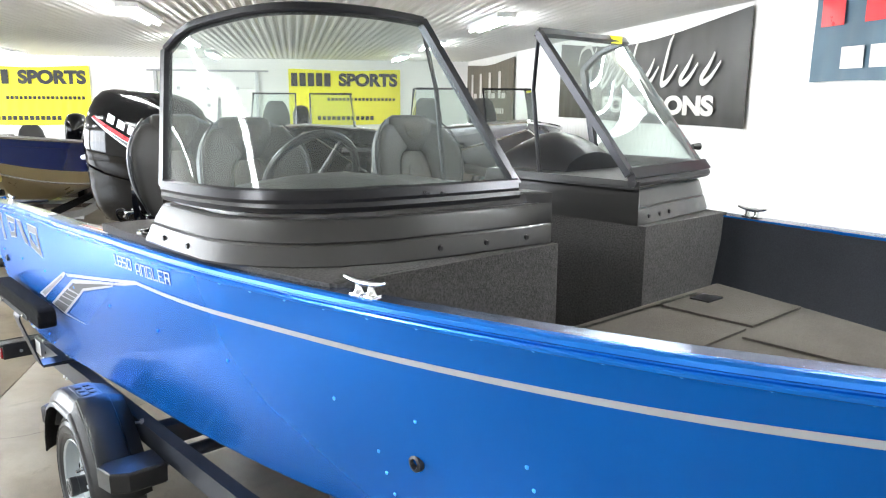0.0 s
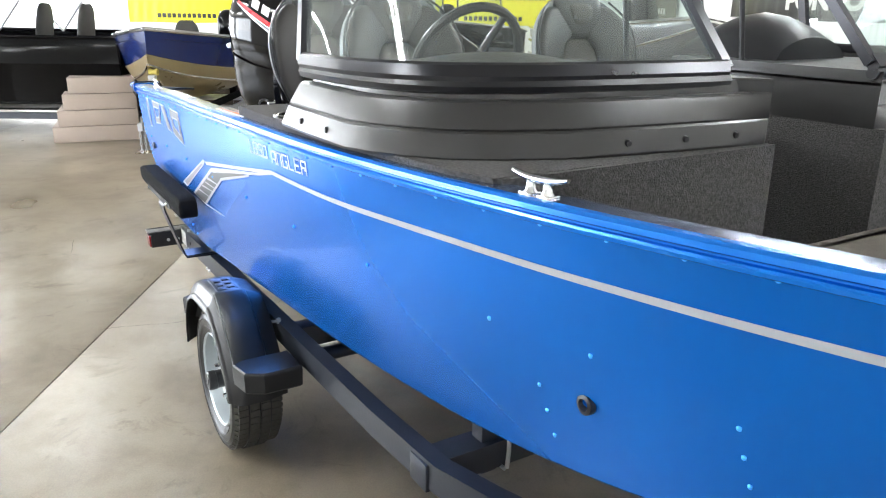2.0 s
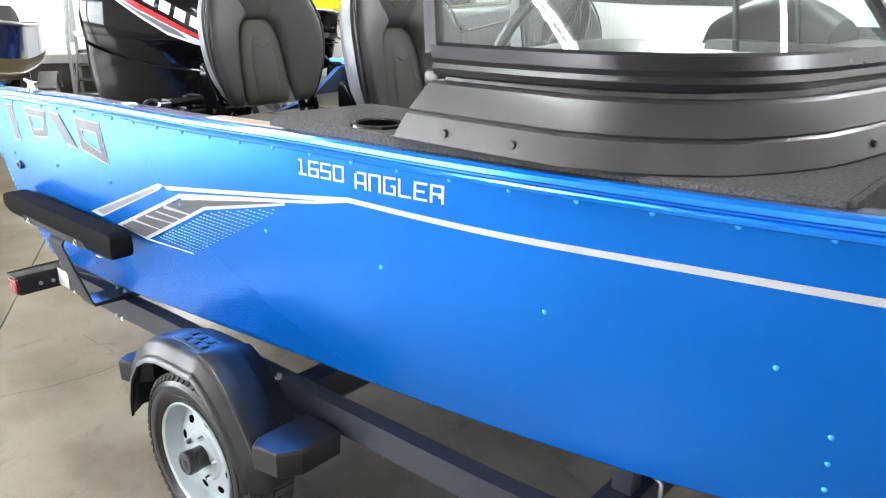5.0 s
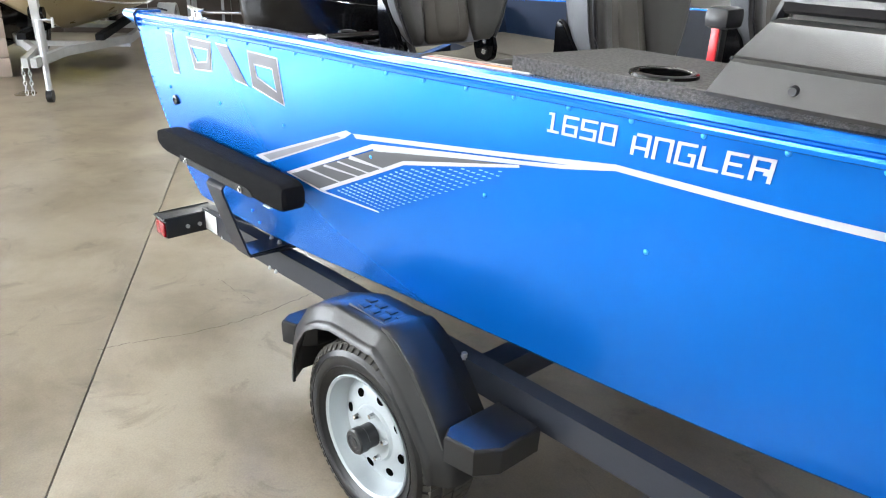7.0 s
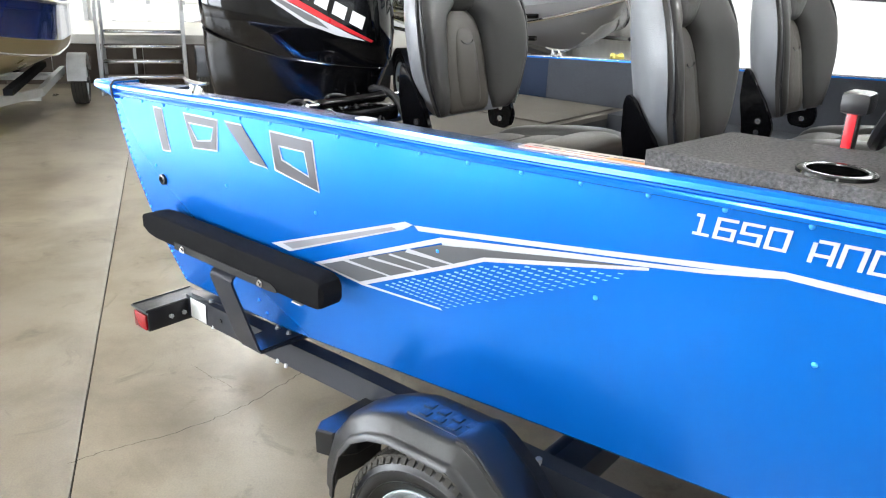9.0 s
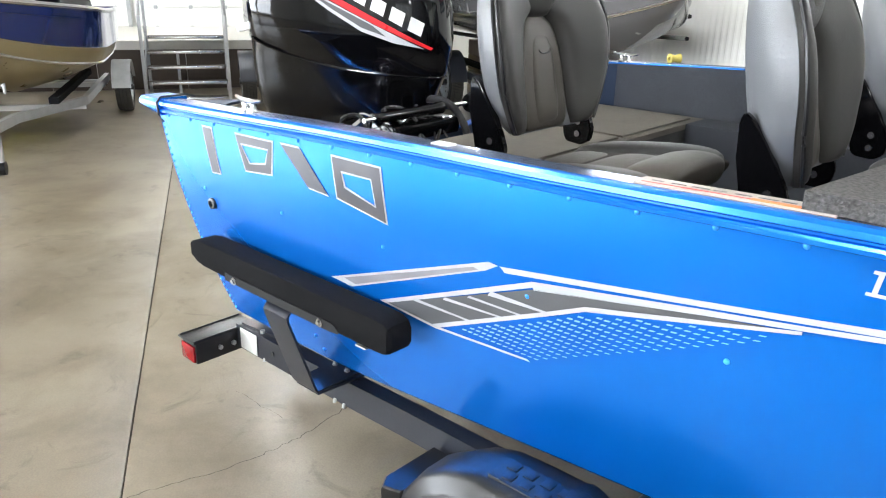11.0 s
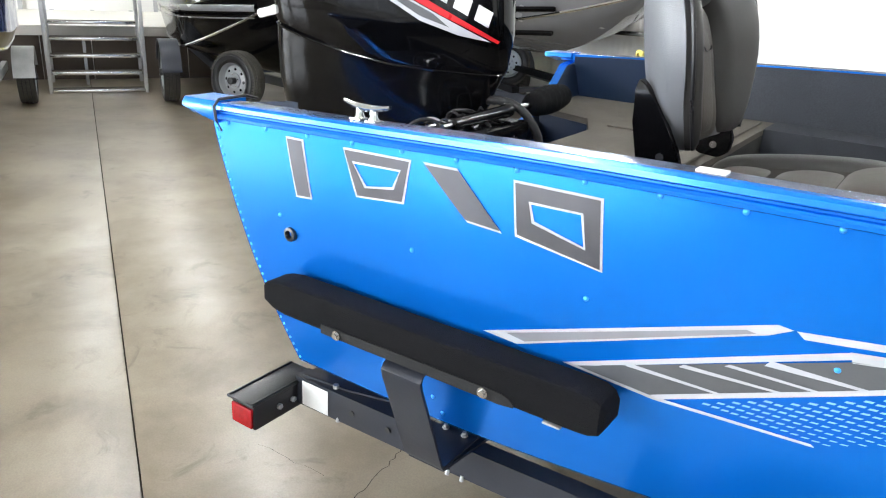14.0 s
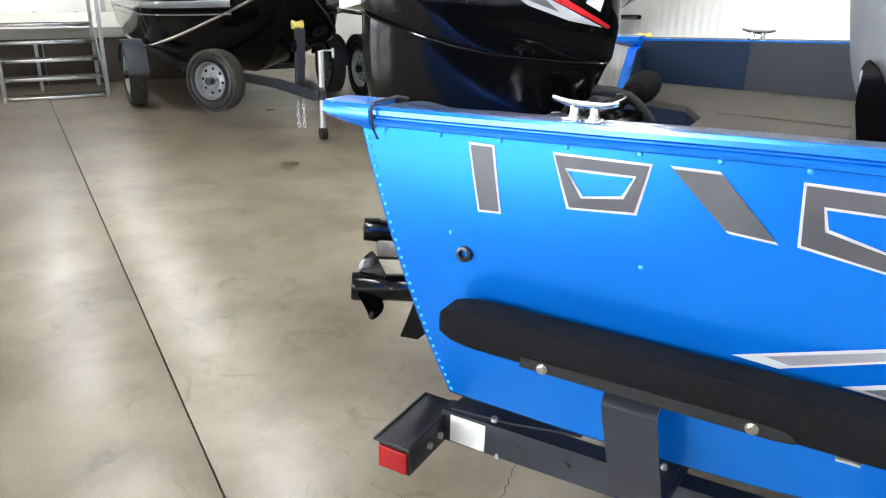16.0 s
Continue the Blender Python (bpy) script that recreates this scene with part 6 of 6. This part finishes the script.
for k in range(8):
    x = 1.02 + 0.37 * k
    tall = 2.38 if k in (0, 3, 5) else 2.18
    bm = B()
    stroke(bm, [(x + 0.26, tall), (x + 0.18, tall - 0.10), (x + 0.06, 1.97), (x + 0.10, 1.93), (x + 0.22, 1.98), (x + 0.36, 2.10)], 0.030)
    part("script_stroke", bm, BANNER_WHT, bn)
bm = B()
stroke(bm, [(0.70, 2.20), (0.80, 2.36), (1.06, 2.40), (1.16, 2.28), (0.98, 2.17), (1.14, 2.08), (1.02, 1.94), (0.78, 1.96)], 0.026)
part("script_stroke", bm, BANNER_WHT, bn)
print_word(bn, "PONTOONS", 1.5, 3.9, 1.64, 1.82, BANNER_WHT)
bn = banner(0.2, V_RIGHT, 1.90, 2.52, 1.9, "u", BANNER_BLUE, "dark blue printed banner with red lettering", 5, 0.02)
print_on(bn, blocks(0.08, 1.7, 2.26, 2.46, 4, 0.45), RED)
print_on(bn, blocks(0.3, 1.6, 1.98, 2.12, 5, 0.2), BANNER_WHT)


def far_hull(name, label, bow, stern_at, half, zk, zg, top, low, split=0.5, rise=0.12, rail=CHROME, flat=0.62, lift=1.0, stem=1.0, flare=0.0):
    """A boat seen at a distance: a lofted hull from bow to stern with a rail, a deck and an inner well."""
    bow, st = Vector(bow), Vector(stern_at)
    ln = (bow - st).length
    ang = math.degrees(math.atan2(bow.y - st.y, bow.x - st.x))
    ob = thing(name, label, "boat", (st.x, st.y, FLOOR_Z), "display boats", rz=ang)
    n = 22

    def wd(s):
        return half * (0.93 + 0.07 * min(1, s * 4)) * (1 - max(0, (s - 0.55) / 0.45) ** 2.2)

    def top_z(s):
        return zg + rise * s**2.5

    def keel(s):
        return zk + (top_z(1) - 0.05 - zk) * stem * max(0, (s - flat) / (1 - flat)) ** 2.4

    def chine(s):
        return zk + 0.22 + (top_z(s) - zk - 0.3) * lift * max(0, (s - flat + 0.17) / (1.17 - flat)) ** 2

    for side in (-1, 1):
        bm = B()
        rows = []
        for k in range(n + 1):
            s = k / n
            x = ln * s
            w, zt, kz = wd(s), top_z(s), keel(s)
            ch = chine(s)
            mid = ch + (zt - ch) * (1 - split)
            fl = 1 - flare * max(0, (s - 0.55) / 0.45)
            fm = 1 - (1 - fl) * split
            rows.append([(x, side * w, zt), (x, side * w * 0.985 * fm, mid + 0.012), (x, side * (w * 0.985 * fm + 0.006), mid + 0.006), (x, side * w * 0.975 * fm, mid - 0.012), (x, side * w * 0.90 * fl, ch), (x, side * w * 0.5 * fl, (ch + kz) / 2 - 0.02), (x, 0.0, kz)])
        vs = loft(bm, rows)
        for f in bm.faces:
            c = f.calc_center_median()
            s = c.x / ln
            ch = chine(s)
            f.material_index = 0 if c.z > ch + (top_z(s) - ch) * (1 - split) else 1
        part("hull_side", bm, (top, low), ob, "", 50)
        bm = B()
        tube(bm, [(ln * k / n, side * wd(k / n), top_z(k / n)) for k in range(n + 1)], 0.022)
        part("rail", bm, rail, ob)
        bm = B()
        run = []
        for k in range(n + 1):
            q = k / n
            run.append((ln * q, side * (wd(q) * 0.90 * (1 - flare * max(0, (q - 0.55) / 0.45)) + 0.006), chine(q)))
        tube(bm, run, 0.013, 6)
        part("chine_strip", bm, rail, ob, "bright strip along the chine")
    bm = B()
    rows = [[(ln * k / n, -wd(k / n) * 0.98, top_z(k / n) - 0.09), (ln * k / n, wd(k / n) * 0.98, top_z(k / n) - 0.09)] for k in range(n + 1)]
    loft(bm, rows)
    part("deck", bm, LINER, ob)
    bm = B()
    poly(bm, [(0.0, -half * 0.93, zg), (0.0, half * 0.93, zg), (0.04, half * 0.84, zk + 0.24), (0.06, 0, zk), (0.04, -half * 0.84, zk + 0.24)], (-0.03, 0, 0))
    part("transom", bm, top, ob)
    return ob, ln


def far_windshield(ob, x, w, z0, z1):
    for side in (-1, 1):
        y0, y1 = side * 0.10, side * w
        bm = B()
        loft(bm, [[(x, y0, z0), (x - 0.05, y1, z0), (x - 0.45, y1, z0)], [(x - 0.22, y0, z1), (x - 0.26, y1 * 0.92, z1), (x - 0.5, y1 * 0.92, z1)]])
        g = part("windshield_glass", bm, GLASS, ob)
        g.visible_shadow = False
        bm = B()
        tube(bm, [(x, y0, z0), (x - 0.22, y0, z1), (x - 0.26, y1 * 0.92, z1), (x - 0.5, y1 * 0.92, z1), (x - 0.45, y1, z0)], 0.016, 6)
        part("windshield_frame", bm, FRAME, ob)


def far_seat(ob, x, y, z, yaw=0, wide=0.21):
    bm = B()
    m = Matrix.Translation((x, y, z)) @ Matrix.Rotation(radians(yaw), 4, "Z") @ Matrix.Rotation(radians(-8), 4, "Y")
    rows = []
    for k in range(9):
        t = k / 8
        w = wide * (1 - 0.35 * max(0, t - 0.55) / 0.45) * (0.75 if k in (0, 8) else 1)
        d = 0.05 * (0.6 if k in (0, 8) else 1)
        rows.append([m @ Vector((d * math.cos(a), w * math.copysign(abs(math.sin(a)) ** 0.6, math.sin(a)), 0.5 * t)) for a in [6.28318 * j / 16 for j in range(16)]])
    loft(bm, rows, closed=True, caps=True)
    part("seat_back", bm, VINYL, ob, "grey seat back", 60)
    bm = B()
    box(bm, 0.02, 0.42, -0.2, 0.2, -0.08, 0.02, 0.03, m)
    part("seat_cushion", bm, VINYL_L, ob)


def far_motor(ob, zg):
    bm = B()
    rows = [[Vector((-0.22 + a * math.cos(q), b * math.copysign(abs(math.sin(q)) ** 0.7, math.sin(q)), z)) for q in [6.28318 * j / 18 for j in range(18)]] for z, a, b in ((zg + 0.0, 0.17, 0.10), (zg + 0.12, 0.24, 0.15), (zg + 0.34, 0.24, 0.15), (zg + 0.44, 0.17, 0.11), (zg + 0.47, 0.06, 0.04))]
    loft(bm, rows, closed=True, caps=True)
    m = part("motor_cowl", bm, COWL, ob, "black outboard cowl", 60)
    bm = B()
    box(bm, -0.32, -0.14, -0.05, 0.05, zg - 0.75, zg, 0.03)
    part("motor_leg", bm, ENG, ob)


def far_trailer(name, label, bow, stern_at, half, material, zr=0.42, wheel_at=0.32, wr=0.28, jack=True, track=0.0, jack_at=1.08, winch_at=0.99):
    bow, st = Vector(bow), Vector(stern_at)
    ln = (bow - st).length
    ang = math.degrees(math.atan2(bow.y - st.y, bow.x - st.x))
    ob = thing(name, label, "trailer", (st.x, st.y, FLOOR_Z), "display trailers", rz=ang)
    tr = track or half * 0.7 + 0.16
    for side in (-1, 1):
        bm = B()
        ps = [(0.1, side * half * 0.7), (ln * 0.6, side * half * 0.7), (ln * (winch_at - 0.06), side * 0.12), (ln * (jack_at + 0.04), side * 0.035)]
        rows = [[(x, y - 0.025, zr - 0.04), (x, y + 0.025, zr - 0.04), (x, y + 0.025, zr + 0.04), (x, y - 0.025, zr + 0.04)] for x, y in ps]
        loft(bm, rows, closed=True, caps=True)
        part("side_rail", bm, material, ob, "", 20)
        w = road_wheel("wheel", wr, 0.16, "trailer wheel with a silver rim")
        w.parent = ob
        w.matrix_basis = Matrix.Translation((ln * wheel_at, side * tr, wr + 0.004)) @ Matrix.Rotation(radians(90 * -side), 4, "X")
        bm = B()
        ps = [(ln * wheel_at + (wr + 0.05) * math.cos(radians(a)), wr + (wr + 0.05) * math.sin(radians(a))) for a in range(10, 175, 15)]
        y0, y1 = side * (tr - 0.10), side * (tr + 0.10)
        loft(bm, [[(x, y0, z), (x, y1, z), (x, y1, z - 0.02), (x, y0, z - 0.02)] for x, z in ps], closed=True, caps=True)
        part("fender", bm, material, ob, "", 50)
        bm = B()
        box(bm, ln * 0.05, ln * 0.75, side * half * 0.45 - 0.04, side * half * 0.45 + 0.04, zr + 0.04, zr + 0.10)
        part("bunk", bm, BUNK, ob)
    for x in (0.15, ln * wheel_at, ln * 0.6):
        bm = B()
        box(bm, x - 0.03, x + 0.03, -half * 0.7, half * 0.7, zr - 0.08, zr - 0.03)
        part("crossmember", bm, material, ob)
    bm = B()
    poly(bm, [(ln * winch_at - 0.03, -0.035, zr), (ln * winch_at + 0.04, -0.035, zr), (ln * winch_at + 0.10, -0.035, zr + 0.50), (ln * winch_at + 0.03, -0.035, zr + 0.50)], (0, 0.07, 0))
    part("winch_post", bm, material, ob)
    bm = B()
    lathe(bm, [(0.015, -0.05), (0.040, -0.045), (0.024, 0.0), (0.040, 0.045), (0.015, 0.05)], Matrix.Translation((ln * winch_at + 0.01, 0, zr + 0.53)) @ Matrix.Rotation(radians(90), 4, "X"), 14)
    part("winch_roller", bm, mat_yellow, ob, "yellow winch roller and strap")
    if jack:
        bm = B()
        rod(bm, (ln * jack_at, 0.09, 0.10), (ln * jack_at, 0.09, zr + 0.34), 0.026)
        part("jack", bm, ZINC, ob, "galvanised tongue jack")
        bm = B()
        rod(bm, (ln * jack_at, 0.09, zr + 0.34), (ln * jack_at, 0.20, zr + 0.34), 0.008)
        rod(bm, (ln * jack_at, 0.20, zr + 0.28), (ln * jack_at, 0.20, zr + 0.36), 0.012)
        part("crank", bm, ZINC, ob)
        bm = B()
        rod(bm, (ln * jack_at, 0.065, 0.06), (ln * jack_at, 0.115, 0.06), 0.055, seg=18)
        part("jack_wheel", bm, RUBBER, ob)
        for y in (-0.06, -0.11):
            for k in range(6):
                bm = B()
                m = Matrix.Translation((ln * jack_at - 0.05, y, zr - 0.08 - 0.040 * k)) @ Matrix.Rotation(radians(90 * (k % 2)), 4, "Z") @ Matrix.Rotation(radians(90), 4, "X")
                N = 10
                tube(bm, [m @ Vector((0.012 * math.cos(6.28318 * q / N), 0.026 * math.sin(6.28318 * q / N), 0)) for q in range(N + 1)], 0.0045, 5)
                part("chain_link", bm, ZINC, ob)
        bm = B()
        rod(bm, (ln * winch_at + 0.02, -0.06, zr + 0.36), (ln * winch_at + 0.02, 0.06, zr + 0.36), 0.055, seg=14)
        part("winch_drum", bm, BLACKHULL, ob)
    return ob


mat_yellow = mat("yellow_strap", (0.6, 0.5, 0.12), 0.6)

# navy and tan boat on a galvanised trailer
NAVY_BOW, NAVY_STERN = flip(3.95, -2.39)[:2], flip(7.05, -2.38)[:2]
ob, ln = far_hull("boat", "navy blue and tan fishing boat on a galvanised trailer", NAVY_BOW, NAVY_STERN, 0.78, 0.47, 1.14, NAVY, TAN, 0.72, 0.20, flat=0.60, lift=0.50, stem=0.80, flare=0.55)
far_seat(ob, ln * 0.30, -0.25, 0.88, 20, 0.18)
far_seat(ob, ln * 0.12, 0.35, 0.84, 0, 0.18)
far_motor(ob, 1.04)
far_trailer("boat_trailer", "galvanised boat trailer under the navy boat", NAVY_BOW, NAVY_STERN, 0.78, ZINC, 0.36, 0.115, 0.265, jack_at=1.06, winch_at=0.95, track=0.75)

# black boat by the platform on a black trailer
BLACK_BOW, BLACK_STERN = flip(4.62, 0.84)[:2], flip(9.0, 0.84)[:2]
ob, ln = far_hull("boat", "black boat with silver pinstripes on a black trailer", BLACK_BOW, BLACK_STERN, 1.04, 0.36, 1.22, BLACKHULL, BLACKHULL, 0.42, 0.2)
for zz, w in ((1.06, 0.006), (0.97, 0.030), (0.88, 0.006)):
    for side in (-1, 1):
        bm = B()
        rows = []
        for k in range(19):
            q = k / 20
            y = side * (1.04 * (0.93 + 0.07 * min(1, q * 4)) * (1 - max(0, (q - 0.55) / 0.45) ** 2.2) * 0.987 + 0.008)
            z = zz + 0.17 * q**2.5
            rows.append([(ln * q, y, z + w), (ln * q, y + side * 0.004, z), (ln * q, y - side * 0.004, z - w)])
        loft(bm, rows)
        part("pinstripe", bm, GREYHULL, ob)
far_windshield(ob, ln * 0.62, 0.75, 1.25, 1.80)
far_seat(ob, ln * 0.30, -0.4, 1.20)
far_motor(ob, 1.15)
far_trailer("boat_trailer", "black painted trailer under the black boat", BLACK_BOW, BLACK_STERN, 0.92, STEEL_BLK, 0.42, 0.54, 0.31, track=1.08, jack_at=1.07, winch_at=1.0)
spare = road_wheel("spare_wheel", 0.268, 0.17, "black spare tyre on a silver rim fixed to the trailer tongue", RIM_GREY)
spare.matrix_basis = look((-4.27, 2.78, 0.49), (-4.52, 4.78, 0.42)) @ Matrix.Rotation(0.3, 4, "Z")
tagged(spare, "black spare tyre with a silver rim fixed to the trailer", "spare wheel")

# grey boat along the side wall
ob, ln = far_hull("boat", "grey aluminium boat with black stripes", flip(2.6, 2.95)[:2], flip(7.6, 2.95)[:2], 0.95, 0.80, 1.30, GREYHULL, GREYHULL, 0.45, 0.22)
for zz in (1.12, 0.93):
    for side in (-1, 1):
        bm = B()
        pts = [(ln * k / 16, side * (0.955 * (0.93 + 0.07 * min(1, k / 4)) * (1 - max(0, (k / 16 - 0.55) / 0.45) ** 2.2) * 0.985 + 0.006), zz + 0.20 * (k / 16) ** 2.5) for k in range(15)]
        tube(bm, pts, 0.022, 5)
        part("stripe", bm, BLACKHULL, ob)
far_windshield(ob, ln * 0.60, 0.8, 1.32, 1.86)
far_seat(ob, ln * 0.32, -0.4, 1.25)
far_seat(ob, ln * 0.32, 0.4, 1.25)
far_trailer("boat_trailer", "black painted trailer under the grey boat", flip(2.6, 2.95)[:2], flip(7.6, 2.95)[:2], 0.95, STEEL_BLK, 0.44, 0.30, 0.33)

# long black boat with a canvas top
ob, ln = far_hull("boat", "long black boat with grey seats and a folded navy canvas top", (-9.3, -3.9), (-6.75, 0.35), 1.05, 0.20, 1.20, BLACKHULL, BLACKHULL, 0.4, 0.10, flat=0.80, rail=BLACKHULL)
far_trailer("boat_trailer", "black trailer under the long black boat", (-9.3, -3.9), (-6.75, 0.35), 1.05, STEEL_BLK, 0.24, 0.62, 0.30, jack=False)
for x, y in ((0.58, 0.35), (0.40, 0.3), (0.58, -0.4), (0.28, -0.1), (0.12, 0.45)):
    far_seat(ob, ln * x, y, 1.08)
bm = B()
box(bm, ln * 0.66, ln * 0.80, -0.7, 0.7, 1.05, 1.5, 0.05)
part("console", bm, GREYHULL, ob)
for side in (-1, 1):
    for x in (0.55, 0.85):
        bm = B()
        rod(bm, (ln * 0.3, side * 0.85, 1.2), (ln * (1 - x), side * 0.8, 2.12), 0.014)
        part("canvas_bow", bm, ZINC, ob)
bm = B()
rows = []
for k in range(13):
    s = k / 12
    x = ln * (0.08 + 0.42 * s)
    z = 2.06 + 0.20 * math.sin(math.pi * (0.12 + 0.76 * s))
    rows.append([(x, y, z + 0.05 - 0.04 * abs(y)) for y in np.linspace(-0.9, 0.9, 9)] + [(x, y, z - 0.05 - 0.04 * abs(y)) for y in np.linspace(0.9, -0.9, 9)])
loft(bm, rows, closed=True, caps=True)
part("canvas_top", bm, mat("navy_canvas", (0.012, 0.016, 0.05), 0.9, 0, 0.2, 8, 0.2, 200, bump=0.3, bscale=200), ob, "folded navy canvas top", 60)


def step_blocks(at, rz, n=4, w=0.95, tread=0.075):
    s = thing("boarding_steps", "beige moulded boarding steps standing on the floor", "steps", at, "beige boarding steps", rz=rz)
    for k in range(n):
        bm = B()
        box(bm, -0.48 + tread * k, 0.48, -w / 2, w / 2, 0.19 * k, 0.19 * (k + 1) - 0.004, 0.012)
        part("step", bm, BEIGE, s)
    return s


step_blocks((-6.25, -0.42, FLOOR_Z), 80, 4, 0.75)
step_blocks((-4.05, 6.0, FLOOR_Z), 150, 4, 0.9)

spare = road_wheel("spare_wheel", 0.25, 0.16, "black spare tyre on a silver rim under the grey boat")
spare.matrix_basis = look((-2.96, 5.56, 0.60), (-4.3, 8.0, 0.40)) @ Matrix.Rotation(0.5, 4, "Z")
tagged(spare, "black spare tyre with a silver rim under the grey boat", "spare wheel")
